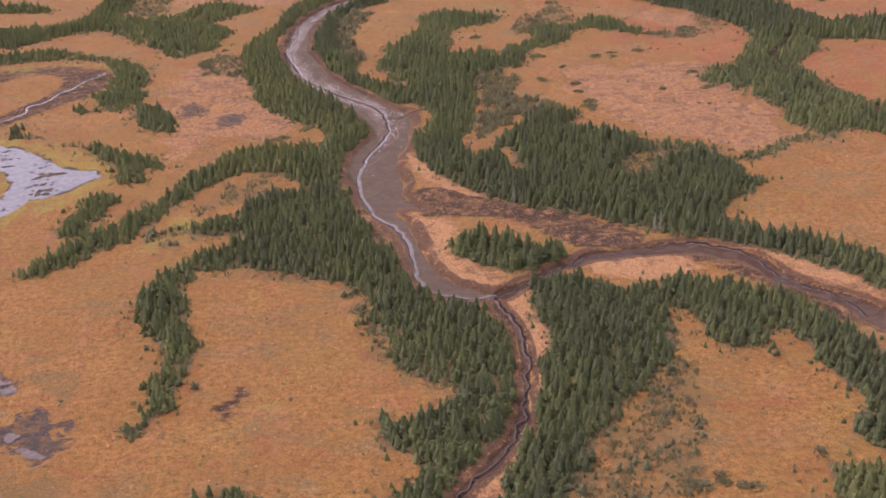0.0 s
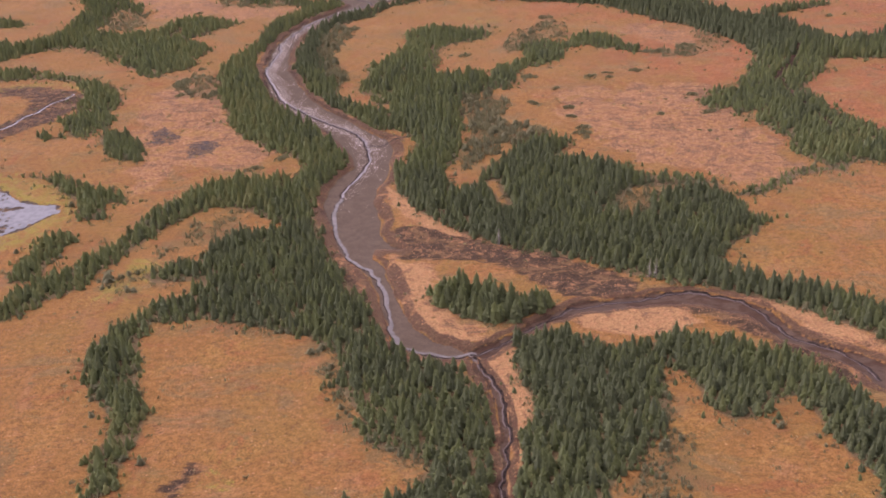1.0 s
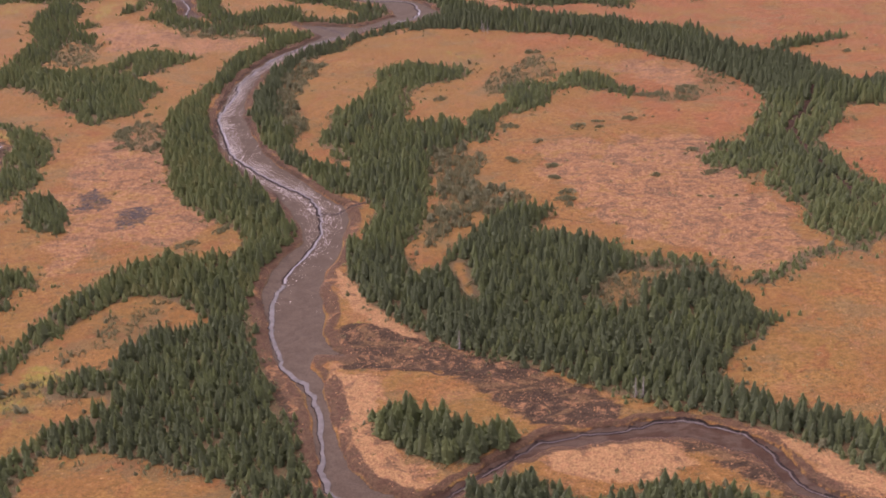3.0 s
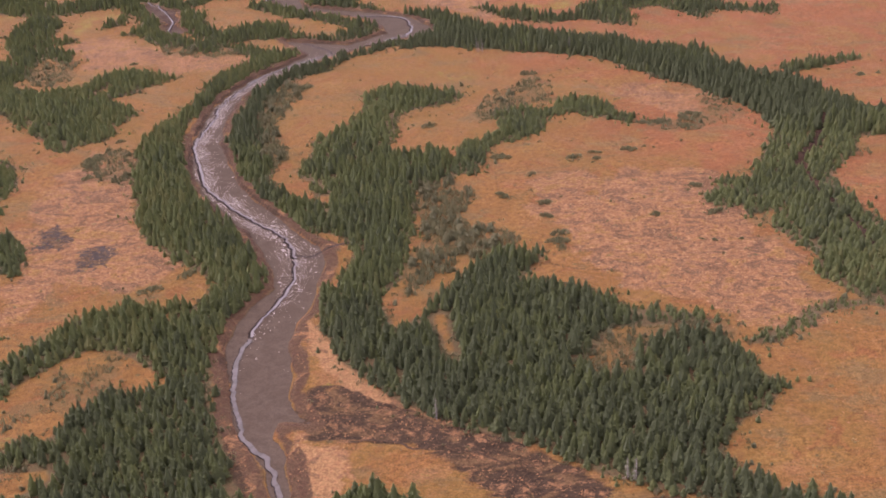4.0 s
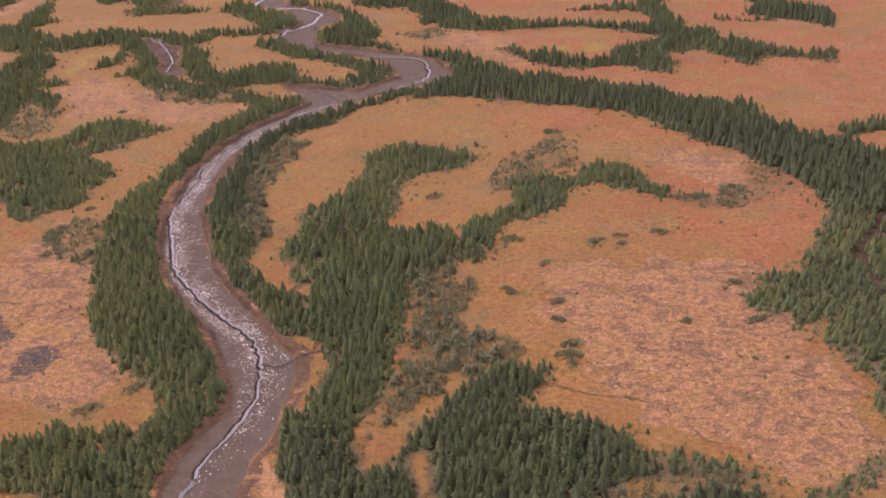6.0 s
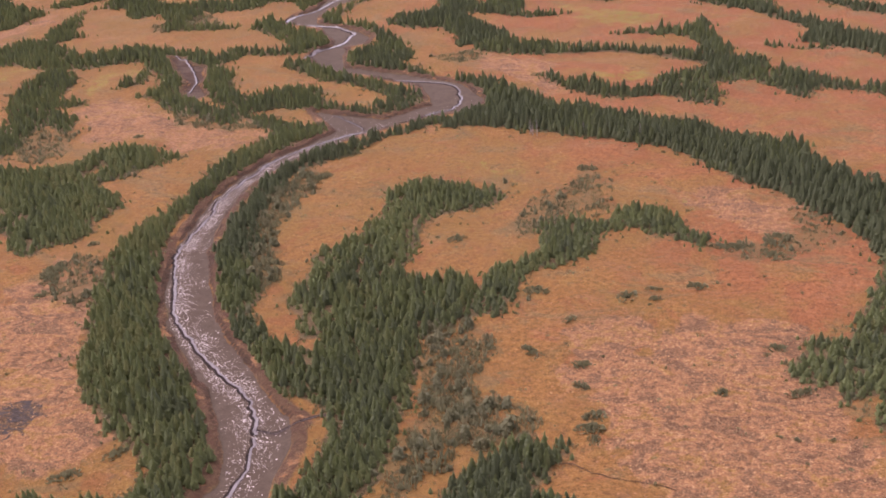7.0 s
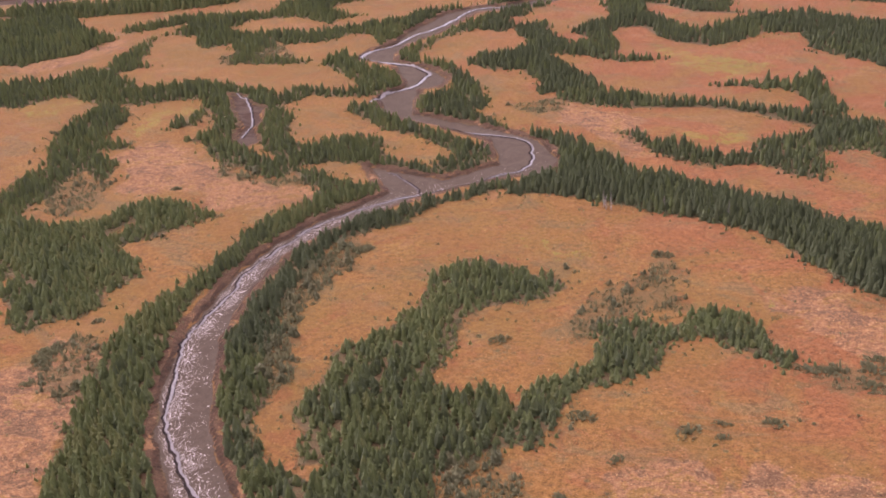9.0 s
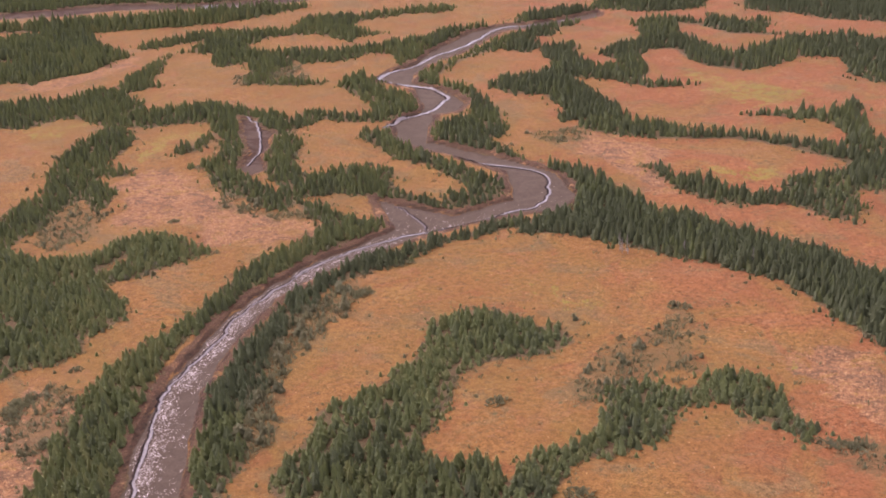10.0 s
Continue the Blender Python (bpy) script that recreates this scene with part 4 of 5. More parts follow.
# ---- water ----
def line_of(points, step=1.2):
    """A smooth run of places through the points, about one step apart."""
    p = [Vector(q) for q in points]
    p = [p[0] * 2 - p[1]] + p + [p[-1] * 2 - p[-2]]
    run = []
    for a, b, c, d in zip(p, p[1:], p[2:], p[3:]):
        n = max(2, int((c - b).length / step))
        for j in range(n):
            u = j / n
            run.append(0.5 * (2 * b + (c - a) * u + (2 * a - 5 * b + 4 * c - d) * u * u + (3 * b - a - 3 * c + d) * u ** 3))
    return np.array([tuple(v) for v in run])


def ribbon(name, points, width, z, mat, label, seed, side=0.0, kind="structure"):
    run = line_of(points)
    t = np.gradient(run, axis=0)
    t /= np.linalg.norm(t, axis=1)[:, None] + 1e-9
    nrm = np.stack([-t[:, 1], t[:, 0]], 1)
    r = np.random.RandomState(seed)
    wob = 0.5 * waves(run[:, 0], run[:, 1], 9, seed) + 0.28 * waves(run[:, 0], run[:, 1], 3.5, seed + 5)
    run = run + nrm * wob[:, None]
    half = width * 0.5 * (1 + 0.4 * waves(run[:, 0], run[:, 1], 26, seed + 1) + 0.22 * r.uniform(-1, 1, len(run)))
    half2 = width * 0.5 * (1 + 0.4 * waves(run[:, 0], run[:, 1], 19, seed + 2) + 0.22 * r.uniform(-1, 1, len(run)))
    left, right = run + nrm * (half + side)[:, None], run - nrm * (half2 - side)[:, None]
    n = len(run)
    verts = np.zeros((2 * n, 3))
    verts[:n, :2], verts[n:, :2] = left, right
    bed = height(verts[:, 0], verts[:, 1])[0]
    verts[:, 2] = np.maximum(z, bed + 0.07 + 0.2 * (z > -1.1)) if z < -0.5 else z + bed
    i = np.arange(n - 1)
    ob = new(name, mesh_from(name, verts, np.stack([i, i + n, i + n + 1, i + 1], 1), [mat]))
    return tagged(ob, label, "stream", kind=kind)


WIDTHS = {"main_low": 1.3, "main_mid": 0.85, "main_bend": 0.8, "main_up": 0.9, "main_far": 1.7, "side_thread": 0.8, "oxbow_thread": 0.7,
          "tributary_thread": 0.4, "creek_thread": 0.32, "marsh_thread": 0.9, "rim_thread": 1.2, "side_ditch": 0.3, "ditch": 0.32, "ditch_b": 0.25, "ditch_c": 0.8}
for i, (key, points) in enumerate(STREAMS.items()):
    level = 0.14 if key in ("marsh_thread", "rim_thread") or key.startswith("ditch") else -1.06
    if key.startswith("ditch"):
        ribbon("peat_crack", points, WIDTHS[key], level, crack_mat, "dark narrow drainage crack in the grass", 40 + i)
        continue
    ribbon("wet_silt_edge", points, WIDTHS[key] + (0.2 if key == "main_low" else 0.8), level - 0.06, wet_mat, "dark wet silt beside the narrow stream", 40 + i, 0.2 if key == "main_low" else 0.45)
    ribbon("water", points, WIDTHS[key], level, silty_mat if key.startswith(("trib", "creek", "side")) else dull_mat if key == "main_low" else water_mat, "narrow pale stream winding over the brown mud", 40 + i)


def build_pool(name, outline):
    a = np.array(outline, float)
    x0, y0 = a.min(0) - 3
    x1, y1 = a.max(0) + 3
    step = max(0.45, (x1 - x0) / 330)
    xs, ys = np.arange(x0, x1, step), np.arange(y0, y1, step)
    gx, gy = (v.ravel() for v in np.meshgrid(xs, ys))
    w = len(xs)
    d = inside(gx, gy, outline) + 1.6 * waves(gx, gy, 11, 8) + 0.8 * waves(gx, gy, 4, 9)
    i = (np.arange(len(ys) - 1)[:, None] * w + np.arange(w - 1)[None, :]).ravel()
    quads = np.stack([i, i + 1, i + 1 + w, i + w], 1)
    islets = 0.55 * waves(gx, gy, 22, 21) + 0.6 * waves(gx, gy, 6, 22) + 0.35 * waves(gx, gy, 2.6, 23)
    keep = (d[quads].min(1) > 0) & (islets[quads].max(1) < 0.72)
    quads = quads[keep]
    used, back = np.unique(quads, return_inverse=True)
    verts = np.stack([gx[used], gy[used], np.full(len(used), -0.32)], 1)
    ob = new("water", mesh_from("pool", verts, back.reshape(-1, 4), [pond_mat if name == "pond" else silty_mat]))
    tagged(ob, "still grey pool with dark sedge islets in the marsh", "pool", kind="structure")


for key, outline in POOLS.items():
    build_pool(key, outline)


# ---- spruces ----
def spruce_shape(seed, tiers, boughs, lean=0.04, round_top=0.0):
    """A bushy young spruce 1 m high: whorls of drooping kite-shaped boughs round a full core. Returns crown (places,
    faces, tint offsets: darker at skirt and waist, fresher at the tips) and trunk.
    """
    r = np.random.RandomState(seed)
    verts, faces, tips = [], [], []
    base, wide, full = r.uniform(0.0, 0.04), r.uniform(0.20, 0.31), r.uniform(0.55, 0.85) - 0.3 * round_top
    lx, ly = r.uniform(-lean, lean, 2)

    def put(x, y, z, fresh):
        verts.append((x + lx * z * z, y + ly * z * z, z))
        tips.append(fresh)
        return len(verts) - 1

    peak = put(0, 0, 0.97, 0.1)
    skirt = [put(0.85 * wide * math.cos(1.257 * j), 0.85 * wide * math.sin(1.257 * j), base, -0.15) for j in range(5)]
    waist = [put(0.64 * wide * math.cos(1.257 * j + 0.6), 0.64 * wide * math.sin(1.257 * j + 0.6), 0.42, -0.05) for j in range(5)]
    for j in range(5):
        k = (j + 1) % 5
        faces += [(peak, waist[j], waist[k]), (waist[j], skirt[j], skirt[k]), (waist[j], skirt[k], waist[k])]
    for i in range(tiers):
        u = (i + 0.15) / tiers
        rad = wide * (1 - u) ** full * r.uniform(0.88, 1.1) + 0.02
        count = max(3, round(boughs * (1 - 0.5 * u)))
        turn = r.uniform(0, 6.28)
        for j in range(count):
            a = turn + 6.283 * (j + r.uniform(-0.3, 0.3)) / count
            long, half = rad * r.uniform(0.7, 1.35), rad * r.uniform(0.24, 0.42)
            c, s = math.cos(a), math.sin(a)
            z = max(base, base + (0.94 - base) * u + r.uniform(-0.35, 0.35) / tiers)
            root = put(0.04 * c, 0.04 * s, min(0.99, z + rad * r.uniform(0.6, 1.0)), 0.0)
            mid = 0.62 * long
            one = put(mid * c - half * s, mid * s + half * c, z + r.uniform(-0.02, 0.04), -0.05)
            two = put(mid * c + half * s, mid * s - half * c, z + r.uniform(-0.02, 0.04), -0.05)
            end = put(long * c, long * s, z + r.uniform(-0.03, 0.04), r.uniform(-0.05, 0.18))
            faces += [(root, two, end), (root, end, one)]
    crown = np.array(verts), np.array(faces), np.array(tips)
    verts, faces = [], []
    for j in range(3):
        a = 2.094 * j
        verts += [(0.018 * math.cos(a), 0.018 * math.sin(a), -0.03), (0.010 * math.cos(a), 0.010 * math.sin(a), 0.5)]
    for j in range(3):
        a, b = 2 * j, 2 * ((j + 1) % 3)
        faces += [(a, b, b + 1), (a, b + 1, a + 1)]
    return crown, (np.array(verts), np.array(faces), np.zeros(6))


def crown_normals(v, r):
    """Soft normals of a crown: outwards and up, a little uneven."""
    n = np.stack([v[:, 0] * 3.2, v[:, 1] * 3.2, 0.6 + 0.5 * v[:, 2]], 1) + r.uniform(-0.15, 0.15, (len(v), 3))
    return n / np.linalg.norm(n, axis=1)[:, None]


SHAPES_LONE = [spruce_shape(100 + i, 6, 8) for i in range(12)]
SHAPES_NEAR = [(spruce_shape(130 + i, 6, 5, 0.07, 0.6 * (i % 3 == 0))[0], (np.zeros((3, 3)), np.zeros((0, 3), int), np.zeros(3))) for i in range(14)]
SHAPES_FAR = [(spruce_shape(200 + i, 4, 5, 0.06)[0], (np.zeros((3, 3)), np.zeros((0, 3), int), np.zeros(3))) for i in range(8)]
SHAPES_YOUNG = [(spruce_shape(240 + i, 4, 6, 0.15, 1.0)[0], (np.zeros((3, 3)), np.zeros((0, 3), int), np.zeros(3))) for i in range(8)]


def wood_mesh(name, place, tall, wide, shapes, seed, mat=None, lush=0.0, soft=True):
    """One mesh out of many trees: each a shape turned, scaled and set on its place."""
    r = np.random.RandomState(seed)
    which, turn = r.randint(len(shapes), size=len(place)), r.uniform(0, 6.283, len(place))
    tint = np.clip(r.beta(2.4, 3.4, len(place)) + lush, 0, 1)
    V, F, T, S, N, count = [], [], [], [], [], 0
    for k, (crown, trunk) in enumerate(shapes):
        pick = np.nonzero(which == k)[0]
        if not len(pick):
            continue
        for slot, (v, f, fresh) in enumerate((crown, trunk)):
            c, s = np.cos(turn[pick])[:, None], np.sin(turn[pick])[:, None]
            h, q = tall[pick][:, None], (tall[pick] * wide[pick])[:, None]
            x = place[pick, 0][:, None] + q * (v[None, :, 0] * c - v[None, :, 1] * s)
            y = place[pick, 1][:, None] + q * (v[None, :, 0] * s + v[None, :, 1] * c)
            z = place[pick, 2][:, None] + h * v[None, :, 2]
            n = len(v)
            nv = crown_normals(v, r)
            N.append(np.stack([nv[None, :, 0] * c - nv[None, :, 1] * s, nv[None, :, 0] * s + nv[None, :, 1] * c, nv[None, :, 2] + 0 * c], 2).reshape(-1, 3))
            V.append(np.stack([x, y, z], 2).reshape(-1, 3))
            F.append((f[None] + (np.arange(len(pick)) * n)[:, None, None]).reshape(-1, 3) + count)
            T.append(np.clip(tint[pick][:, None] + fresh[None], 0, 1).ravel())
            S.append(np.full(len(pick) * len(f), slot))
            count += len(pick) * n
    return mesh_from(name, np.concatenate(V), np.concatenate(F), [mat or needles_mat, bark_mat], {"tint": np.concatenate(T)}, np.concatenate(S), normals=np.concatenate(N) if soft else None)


LONE_MESHES = []
for i, ((cv, cf, ct), (tv, tf, tt)) in enumerate(SHAPES_LONE):
    shade = 0.25 + 0.5 * (i / len(SHAPES_LONE))
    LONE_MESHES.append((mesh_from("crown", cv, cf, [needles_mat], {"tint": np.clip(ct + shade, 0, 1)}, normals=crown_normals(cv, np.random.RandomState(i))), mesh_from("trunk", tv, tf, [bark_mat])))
SPACING, FAR_FROM = 2.12, 780


def scatter(spacing, seed):
    """Jittered places over the whole plan."""
    r = np.random.RandomState(seed)
    xs, ys = np.arange(-560, 262, spacing), np.arange(205, 1250, spacing)
    gx, gy = (v.ravel() for v in np.meshgrid(xs, ys))
    gx = gx + r.uniform(-0.48, 0.48, len(gx)) * spacing
    gy = gy + r.uniform(-0.48, 0.48, len(gy)) * spacing
    return gx, gy


TALL = {"marsh_arc": 4.6, "island_grove": 11.5, "confluence_wood": 6.4, "inner_wood": 5.6, "north_wood": 6.3, "creek_wood": 7.0, "east_belt": 6.8, "rim_wood": 4.4, "shore_belt": 9.0, "shore_wood": 7.5, "west_mass": 4.8, "west_diagonal": 5.2, "south_rim": 2.6, "far_river_point": 7.2,
        "hook_wood": 4.9, "north_strip": 4.0, "hook_arm": 4.5, "river_wood": 6.0, "ridge_belt": 6.0, "west_belt": 6.0, "spire_row": 7.0, "northeast_belt": 6.5}
DARK = ("north_wood", "inner_wood", "confluence_wood", "creek_wood", "island_grove")
LONE = ("island_grove", "pond_clump", "pond_clump_b", "marsh_clump", "marsh_tail", "south_clump", "spur_line", "far_spur_row")


def lone_spruces(place, tall, wide, seed, group):
    """Single trees, each with its own trunk and crown."""
    r = np.random.RandomState(seed)
    for p, h, w in zip(place, tall, wide):
        crown, trunk = LONE_MESHES[r.randint(len(LONE_MESHES))]
        w = w * min(1.0, 0.72 + 1.2 / h)
        tree = new("spruce_tree")
        tree.matrix_world = Matrix.Translation([float(v) for v in p]) @ Matrix.Rotation(r.uniform(0, 6.28), 4, "Z")
        tagged(tree, "dark green bushy young spruce standing in dry grass", "spruce", group)
        for name, me in (("crown", crown), ("trunk", trunk)):
            ob = new(name, me)
            ob.parent = tree
            ob.scale = (float(h * w), float(h * w), float(h))


def plant_stands(far, px, py):
    r = np.random.RandomState(12)
    thin, size = r.uniform(0, 1, len(px)), r.normal(1.02, 0.2, len(px))
    size = np.where(r.uniform(0, 1, len(px)) < 0.3, r.uniform(0.45, 0.8, len(px)), size)
    free = np.minimum(-union(px, py, [o for n, o in CHANNELS.items() if n != "belt_creek"]), -union(px, py, CLEARINGS.values()))
    free = np.where(inside(px, py, CHANNELS["belt_creek"]) > -0.7, -1.0, free)
    edge = (1.7 if far else 0.9) + 1.5 * waves(px, py, 15, 13) + 1.1 * waves(px, py, 6, 14)
    gaps = waves(px, py, 24, 15) + 0.6 * waves(px, py, 9, 16)
    patch = waves(px, py, 42, 17)
    taken = free < 1.6 + 1.0 * waves(px, py, 21, 19)
    for i, (key, outline) in enumerate(STANDS.items()):
        if (np.mean([p[1] for p in outline]) > FAR_FROM) != far:
            continue
        d = inside(px, py, outline) + edge - (1.0 if key == "hook_wood" else 0) + (1.4 if key == "hook_arm" else 0)
        fringe = (d > -5) & (thin < 0.05 + 0.3 * np.clip(patch + 0.3 * gaps, 0, 1) * (1 + d / 5)) & (key not in LONE)
        pick = np.nonzero((((d > 0) & (thin < np.clip(0.82 + d * 0.08, 0, 0.98))) | fringe) & ~taken & ((gaps < 1.15) | (key in LONE)))[0]
        taken[pick] = True
        if not len(pick):
            continue
        h, _ = height(px[pick], py[pick])
        depth = np.clip(d[pick] / 6, 0, 1)
        full = TALL.get(key, 5.4 if far else 6.2)
        tall = np.clip((full * (0.48 + 0.44 * depth) + 0.6 * patch[pick]) * size[pick], 1.4, full * 1.3)
        tall = np.where(d[pick] < 0, np.clip(tall * 0.6, 0.9, 3.2), tall)
        wide = np.clip(1.1 + 0.6 * (full * 0.88 - tall) / full, 0.92, 1.7) * (1.25 if full < 5 else 1.0)
        place = np.stack([px[pick], py[pick], h - 0.05], 1)
        if key in LONE:
            lone_spruces(place, tall, wide, 300 + i, "spruces of the " + key.replace("_", " "))
            continue
        ob = new("spruce_wood", wood_mesh("spruce_wood", place, tall, wide, SHAPES_FAR if far else SHAPES_NEAR, 300 + i, None,
                                      0.22 * waves(px[pick], py[pick], 70, 20) + 0.45 * (0.75 - tall / full) + (0.36 if key == "hook_wood" else 0.15 if key == "hook_arm" else np.where(py[pick] > 640, -0.5, 0.1) if key.startswith(("east", "northeast")) else np.where(px[pick] < -60, 0.25, -0.12) if far else -0.08 if key in DARK else np.where(px[pick] < -60, 0.34, 0.22))))
        tagged(ob, "dense stand of dark green young spruces on the marsh", "spruce wood", "spruce woods", "stuff")


def bush_arrays(seed, sprays):
    """A loose bush 2 m across: many thin upright sprays, with the ground showing between."""
    r = np.random.RandomState(seed)
    verts, faces, tint = [], [], []
    for _ in range(sprays):
        a, q = r.uniform(0, 6.283), r.uniform(0, 1) ** 0.7 * 1.05
        x, y = q * math.cos(a), q * math.sin(a)
        up, w, b = r.uniform(0.35, 1.0) * (1.15 - 0.8 * q), r.uniform(0.05, 0.11), r.uniform(0, 3.14)
        c, s, n = w * math.cos(b), w * math.sin(b), len(verts)
        verts += [(x * 0.9 - c, y * 0.9 - s, -0.03), (x * 0.9 + c, y * 0.9 + s, -0.03),
                  (x + c * 1.6, y + s * 1.6, 0.5 * up), (x - c * 1.6, y - s * 1.6, 0.5 * up), (x * 1.1, y * 1.1, up)]
        faces += [(n, n + 1, n + 2), (n, n + 2, n + 3), (n + 3, n + 2, n + 4)]
        tint += [r.uniform(0.1, 0.5)] * 4 + [r.uniform(0.4, 1.0)]
    return np.array(verts), np.array(faces), np.array(tint)


SCRUB = [(bush_arrays(850 + i, 12), (np.zeros((3, 3)), np.zeros((0, 3), int), np.zeros(3))) for i in range(6)]


def haze_shape(seed, sprays=13):
    """A thin, upright spray of twigs 1 m high, that the grass shows through."""
    v, f, t = bush_arrays(seed, sprays)
    return (v * np.array([0.34, 0.34, 1.0]), f, t * 0.5 - 0.1), (np.zeros((3, 3)), np.zeros((0, 3), int), np.zeros(3))


HAZE = [haze_shape(870 + i) for i in range(8)]


def plant_saplings():
    px, py = scatter(1.5, 31)
    r = np.random.RandomState(32)
    thin = r.uniform(0, 1, len(px))
    free = np.minimum(-union(px, py, CHANNELS.values()), -union(px, py, POOLS.values()))
    for i, (key, outline) in enumerate(SAPLINGS.items()):
        d = inside(px, py, outline) + 2.5 * waves(px, py, 14, 33)
        pick = np.nonzero((d > 0) & (thin < (0.18 if key.startswith("east") else 0.3 if key == "glade_saplings" else 0.85 if key in ("bank_saplings", "path_saplings") else 0.55 if key.startswith("hook") else 0.66) + 0.6 * waves(px, py, 13, 34)) & (free > 0.8))[0]
        if not len(pick):
            continue
        h, _ = height(px[pick], py[pick])
        tall = np.clip(r.gamma(4.0, 0.34, len(pick)) * (1.5 if key in ("bank_saplings", "path_saplings") else 1.0), 0.6, 4.2)
        ob = new("sapling_thicket", wood_mesh("sapling_thicket", np.stack([px[pick], py[pick], h - 0.05], 1), tall, r.uniform(1.5, 2.3, len(pick)), HAZE + SHAPES_YOUNG[:3], 500 + i, scrub_mat))
        tagged(ob, "sparse grey-green spruce saplings and scrub in dry grass", "saplings", "sapling thickets", "stuff")


def plant_fringe():
    """Waist-high young spruces and brush thinning out from the woods into the grass."""
    px, py = scatter(1.7, 71)
    near = py < 880
    px, py = px[near], py[near]
    r = np.random.RandomState(72)
    d = np.minimum(union(px, py, STANDS.values()), -union(px, py, CLEARINGS.values()))
    free = np.minimum(-union(px, py, CHANNELS.values()), -union(px, py, POOLS.values()))
    spread = 3.2 + 2.6 * waves(px, py, 31, 73)
    chance = np.exp(-np.maximum(-d, 0) / np.maximum(spread, 0.6)) * np.clip(0.5 + 0.7 * waves(px, py, 12, 74), 0, 1)
    pick = np.nonzero((d > -9) & (d < 2.5) & (free > 2.5) & (r.uniform(0, 1, len(px)) < 0.8 * chance))[0]
    h, _ = height(px[pick], py[pick])
    tall = np.clip(r.gamma(4.0, 0.27, len(pick)) + 0.12 * np.maximum(d[pick] + 2, 0), 0.45, 2.6)
    ob = new("wood_fringe", wood_mesh("wood_fringe", np.stack([px[pick], py[pick], h - 0.05], 1), tall, r.uniform(1.6, 2.4, len(pick)), HAZE + SHAPES_YOUNG[:2], 75, scrub_mat))
    tagged(ob, "low grey-green brush thinning out from the woods into dry grass", "brush", kind="stuff")


plant_stands(False, *scatter(SPACING, 11))
plant_stands(True, *scatter(2.4, 18))
plant_saplings()
plant_fringe()


# ---- grass tussocks, shrubs and pale flecks ----
def straw_material():
    s = Mat("dry_tussock", 0.9, 0.2)
    t = s.attr("tint")
    c = s.mix(s.step(t, 0.1, 0.5), (0.14, 0.078, 0.04), (0.31, 0.155, 0.07))
    s.set("Base Color", s.mix(s.step(t, 0.5, 0.9), c, (0.45, 0.26, 0.118)))
    return s.m


straw_mat = straw_material()


def tuft_shape(seed, blades=6):
    """A tussock 1 m across: broad blades that lean outwards."""
    r = np.random.RandomState(seed)
    verts, faces, tips = [], [], []
    for j in range(blades):
        a = 6.283 * j / blades + r.uniform(-0.3, 0.3)
        c, s, w = math.cos(a), math.sin(a), r.uniform(0.16, 0.24)
        reach, up = r.uniform(0.4, 0.7), r.uniform(0.25, 0.5)
        n = len(verts)
        verts += [(-s * w, c * w, -0.05), (s * w, -c * w, -0.05), (c * reach, s * reach, up)]
        faces.append((n, n + 1, n + 2))
        tips += [-0.1, -0.1, 0.1]
    return np.array(verts), np.array(faces), np.array(tips)


TUFTS = [(tuft_shape(700 + i), (np.zeros((3, 3)), np.zeros((0, 3), int), np.zeros(3))) for i in range(6)]


def plant_tussocks():
    r = np.random.RandomState(41)
    px, py = scatter(1.25, 42)
    near = (py < 790) & (py > 230)
    px, py = px[near], py[near]
    pale = np.clip(0.5 + union(px, py, [o for n, o in ZONES.items() if n.startswith("pale")]) / 16, 0, 1)
    brown = np.clip(0.5 + union(px, py, [o for n, o in ZONES.items() if n.startswith("brown")]) / 8, 0, 1)
    blocked = np.maximum(union(px, py, CHANNELS.values()), np.maximum(union(px, py, STANDS.values()), union(px, py, POOLS.values())))
    clumps = 0.5 + 0.5 * waves(px, py, 10, 43)
    keep = (r.uniform(0, 1, len(px)) < (0.05 + 0.5 * pale + 0.8 * brown) * (0.3 + clumps)) & (blocked < -0.7)
    for name, pick, label in (("straw_tussocks", keep & (pale >= brown), "pale straw grass tussocks scattered over the marsh"),
                              ("sedge_tussocks", keep & (pale < brown), "brown withered sedge tussocks on the river flat")):
        i = np.nonzero(pick)[0]
        size = r.uniform(0.35, 0.85, len(i))
        place = np.stack([px[i], py[i], height(px[i], py[i])[0]], 1)
        tagged(new(name, wood_mesh(name, place, size * 0.8, np.full(len(i), 1.25), TUFTS, 44, straw_mat, lush=0.0 if name.startswith("straw") else -0.25, soft=False)), label, "grass tussocks", kind="stuff")


plant_tussocks()


def bush_mesh(seed, sprays):
    v, f, t = bush_arrays(seed, sprays)
    return mesh_from("bush", v, f, [scrub_mat], {"tint": t})


BUSH_MESHES = [bush_mesh(800 + i, 70) for i in range(7)]
r = np.random.RandomState(81)
for places, low, high, label in ((BUSHES, 1.8, 3.1, "grey-green bushy shrub in the open dry marsh"), (LOW_BUSHES, 0.7, 1.2, "low grey-green shrub in the dry marsh grass")):
    for x, y in places:
        s = r.uniform(low, high)
        if height(np.array([float(x)]), np.array([float(y)]))[1][0] > -1.5:
            continue
        z = height(np.array([float(x)]), np.array([float(y)]))[0][0]
        bush = new("shrub", BUSH_MESHES[r.randint(7)])
        bush.matrix_world = Matrix.Translation((x, y, float(z))) @ Matrix.Rotation(r.uniform(0, 6.28), 4, "Z") @ Matrix.Diagonal((s * r.uniform(1.0, 1.9), s, s * r.uniform(0.5, 0.85), 1))
        tagged(bush, label, "shrub", "shrubs of the open marsh")


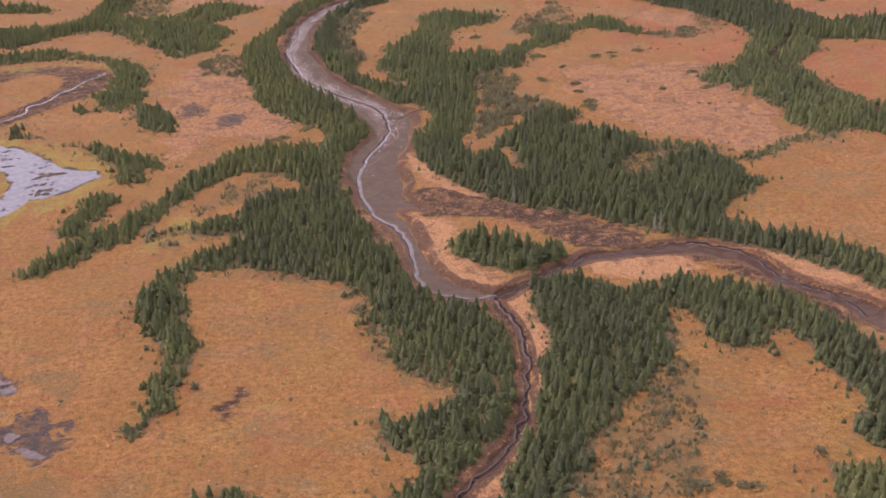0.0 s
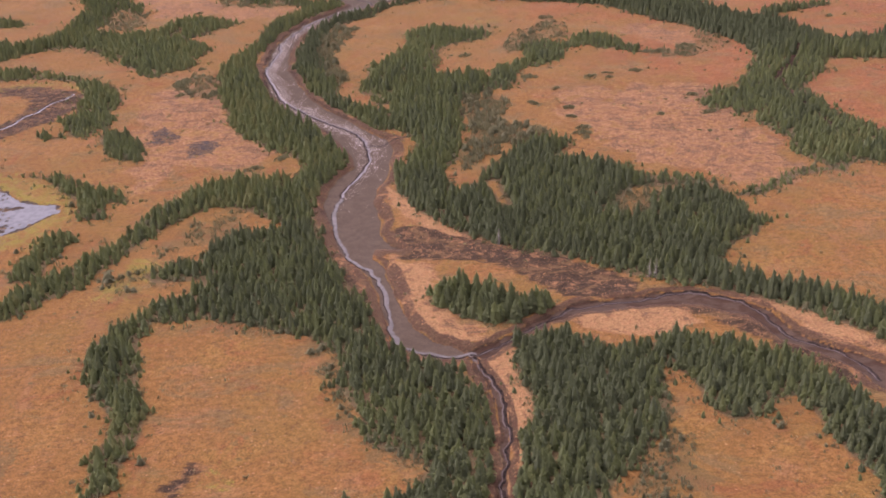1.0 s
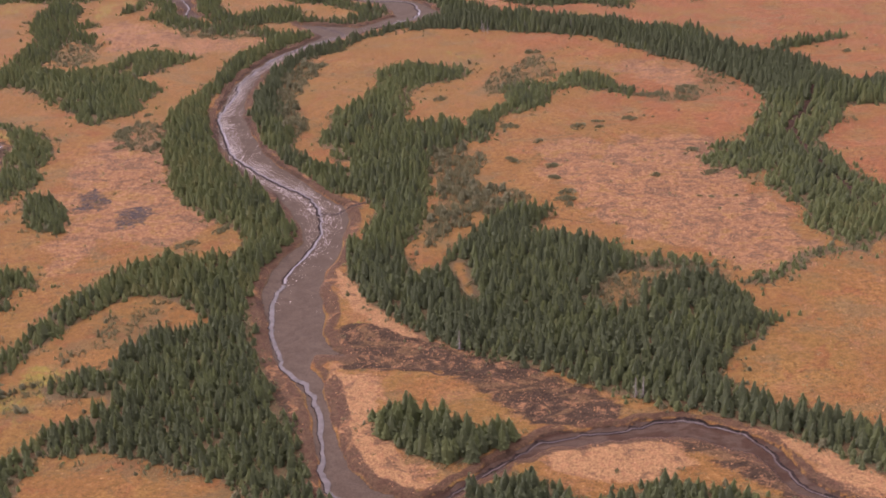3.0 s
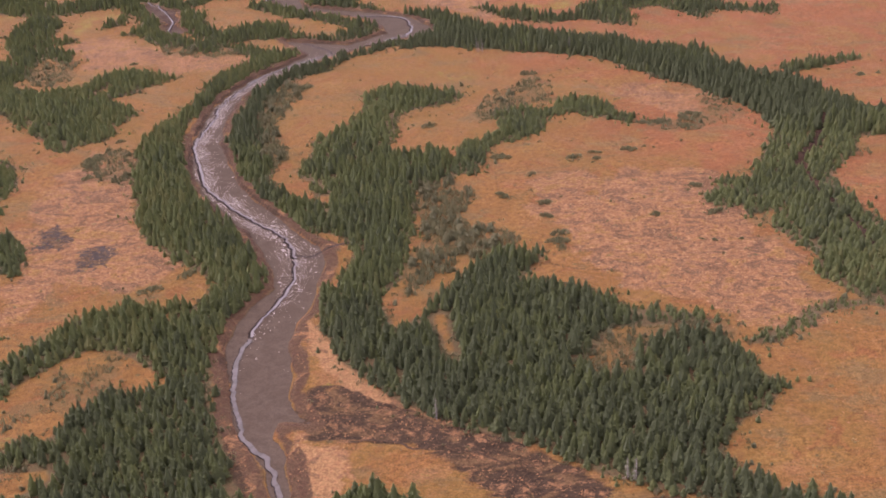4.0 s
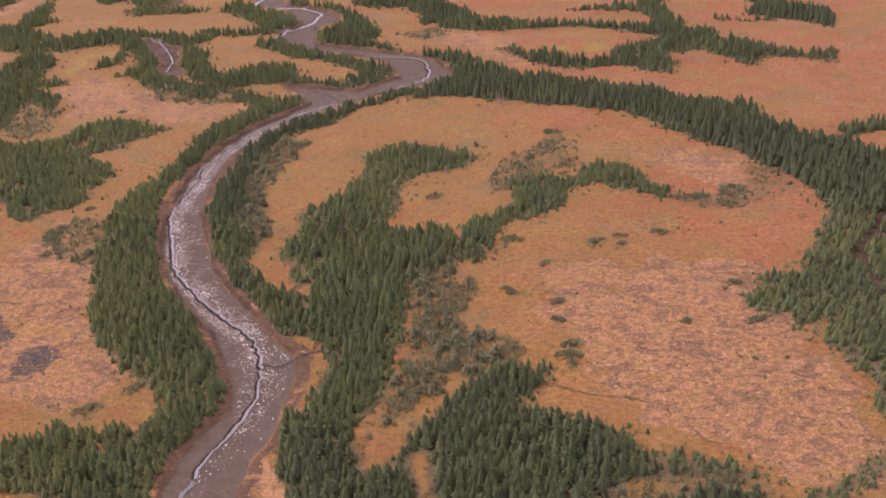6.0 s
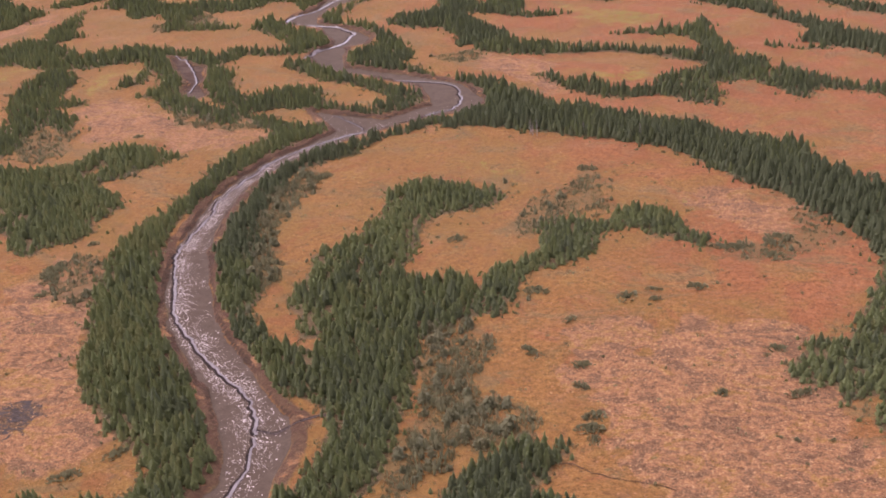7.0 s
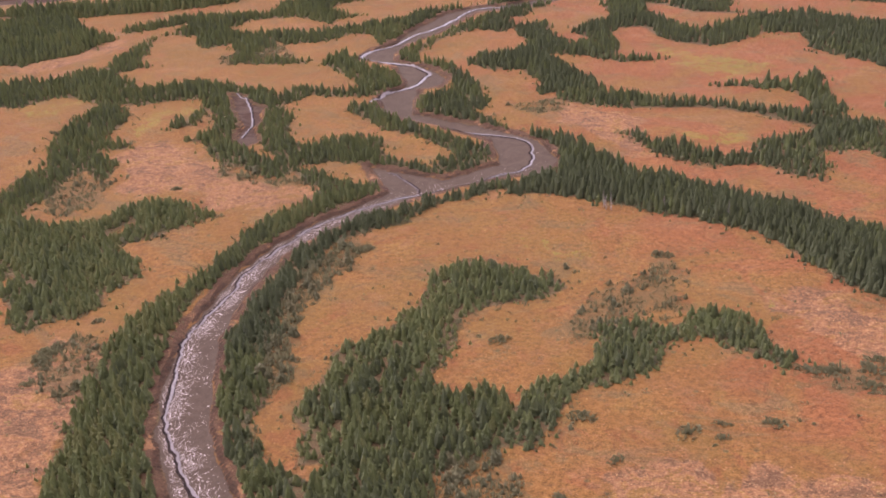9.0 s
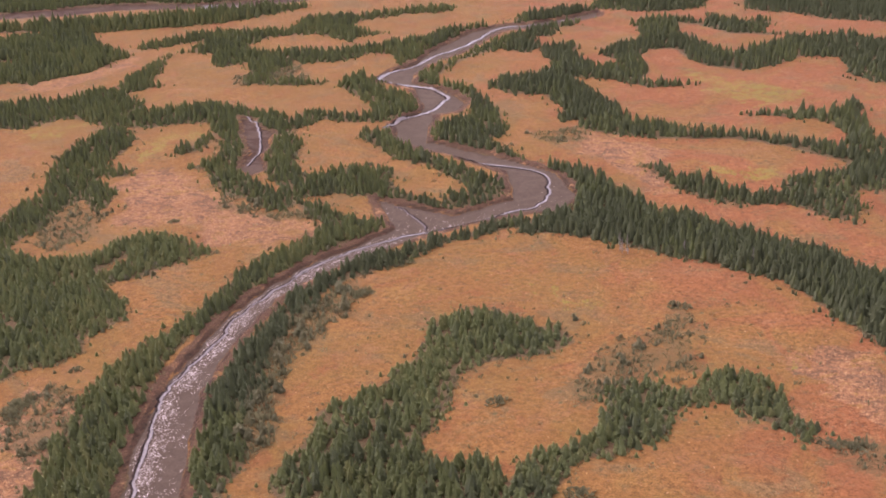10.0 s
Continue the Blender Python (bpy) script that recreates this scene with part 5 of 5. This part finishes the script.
def fleck_shape(seed):
    """A thin flat slab 1 m long with an uneven rim."""
    r = np.random.RandomState(seed)
    verts = [(0, 0, 0.09)]
    for j in range(6):
        a = 6.283 * j / 6 + r.uniform(-0.3, 0.3)
        verts.append((0.5 * math.cos(a) * r.uniform(0.7, 1.1), 0.28 * math.sin(a) * r.uniform(0.6, 1.2), 0.02))
    faces = [(0, 1 + j, 1 + (j + 1) % 6) for j in range(6)]
    return np.array(verts), np.array(faces), np.zeros(7)


FLECKS = [(fleck_shape(900 + i), (np.zeros((3, 3)), np.zeros((0, 3), int), np.zeros(3))) for i in range(6)]


def strew_flecks():
    r = np.random.RandomState(91)
    px, py = scatter(0.44, 92)
    keep = (py > 440) & (py < 1000) & (px > -160) & (px < 60)
    px, py = px[keep], py[keep]
    d = np.maximum(inside(px, py, CHANNELS["river_middle"]), inside(px, py, CHANNELS["river_upper"]))
    bars = waves(px, py, 16, 93) + 0.7 * waves(px, py, 5, 94)
    along = np.exp(-((py - 640) / 130) ** 4)
    wet = np.nonzero(d > 0.8)[0]
    run = np.concatenate([line_of(p, 3.0) for n, p in STREAMS.items() if n.startswith("main")])
    off = np.sqrt(((px[wet, None] - run[None, :, 0]) ** 2 + (py[wet, None] - run[None, :, 1]) ** 2).min(1))
    beside = np.exp(-((off - 1.8) / 3.0) ** 2) * np.clip(0.9 + 0.4 * bars[wet], 0, 1)
    i = wet[(off > 0.9) & (r.uniform(0, 1, len(wet)) < along[wet] * (0.8 * beside + 0.3 * np.clip(bars[wet] + 0.2, 0, 1)))]
    place = np.stack([px[i], py[i], np.full(len(i), -1.2)], 1)
    size = r.gamma(3.0, 0.08, len(i)) + 0.12
    tagged(new("pale_slabs", wood_mesh("pale_slabs", place, size, np.ones(len(i)), FLECKS, 95, stone_mat, soft=False)), "pale flat stones and slabs strewn over the river mud", "stones", kind="stuff")


strew_flecks()


def plant_scrub():
    """Low scrub between the saplings and in a hem along the woods."""
    px, py = scatter(2.6, 61)
    r = np.random.RandomState(62)
    near = (py < 900)
    px, py = px[near], py[near]
    thin = r.uniform(0, 1, len(px))
    zones = union(px, py, SAPLINGS.values()) + 2.0 * waves(px, py, 12, 63)
    woods = np.minimum(union(px, py, STANDS.values()), -union(px, py, CLEARINGS.values()) + 2.0)
    hem = (np.abs(woods + 1.0) < 2.2) & (thin < 0.3 + 0.35 * waves(px, py, 20, 64))
    blocked = np.maximum(union(px, py, CHANNELS.values()), union(px, py, POOLS.values())) > -1.0
    loose = (woods < -3) & (py < 780) & (thin < 0.11 * np.clip(waves(px, py, 34, 66) + 0.5 * waves(px, py, 9, 67) - 0.1, 0, 1))
    i = np.nonzero((((zones > 0) & (thin < 0.6)) | hem | loose) & ~blocked & (woods < 2.0))[0]
    size = r.uniform(0.6, 1.5, len(i))
    place = np.stack([px[i], py[i], height(px[i], py[i])[0]], 1)
    tagged(new("low_scrub", wood_mesh("low_scrub", place, size, np.full(len(i), 1.1), SCRUB, 65, scrub_mat)), "olive-brown low scrub along the woods and in the open marsh", "scrub", kind="stuff")


plant_scrub()


# ---- bare dead spruces at the edges of the woods ----
def tube(bm, a, b, r0, r1, sides=5):
    """A tapered stick from a to b."""
    a, b = Vector(a), Vector(b)
    turn = (b - a).to_track_quat("Z", "Y")
    rings = []
    for p, rad in ((a, r0), (b, r1)):
        rings.append([bm.verts.new(p + turn @ Vector((rad * math.cos(6.283 * j / sides), rad * math.sin(6.283 * j / sides), 0))) for j in range(sides)])
    for j in range(sides):
        bm.faces.new((rings[0][j], rings[0][(j + 1) % sides], rings[1][(j + 1) % sides], rings[1][j]))
    bm.faces.new(rings[1])


def part(name, bm, material, parent, label=""):
    me = bpy.data.meshes.new(name)
    bm.to_mesh(me)
    bm.free()
    me.materials.append(material)
    ob = new(name, me)
    ob.parent = parent
    return tagged(ob, label)


def dead_spruce(seed):
    r = random.Random(seed)
    tree = new("dead_spruce")
    tall = r.uniform(5.5, 7.5)
    bm = bmesh.new()
    tube(bm, (0, 0, -0.2), (r.uniform(-0.2, 0.2), r.uniform(-0.2, 0.2), tall), 0.14, 0.03, 6)
    part("trunk", bm, dead_mat, tree)
    bm = bmesh.new()
    for i in range(46):
        u = 0.12 + 0.85 * i / 46
        a, long = r.uniform(0, 6.283), (1 - u) * r.uniform(0.9, 1.7) + 0.2
        z = u * tall
        tube(bm, (0, 0, z), (long * math.cos(a), long * math.sin(a), z - 0.15 * long), 0.05, 0.015, 3)
    part("branches", bm, dead_mat, tree, "bare grey twiggy branches")
    return tagged(tree, "bare grey dead spruce at the edge of a wood", "dead tree", "dead spruces")


dead_mat = plain_material("dead_wood", (0.24, 0.20, 0.175), (0.36, 0.31, 0.275), 2.0)
for i, (x, y) in enumerate(SNAGS):
    z = height(np.array([float(x)]), np.array([float(y)]))[0][0]
    dead_spruce(970 + i).matrix_world = Matrix.Translation((x, y, float(z)))
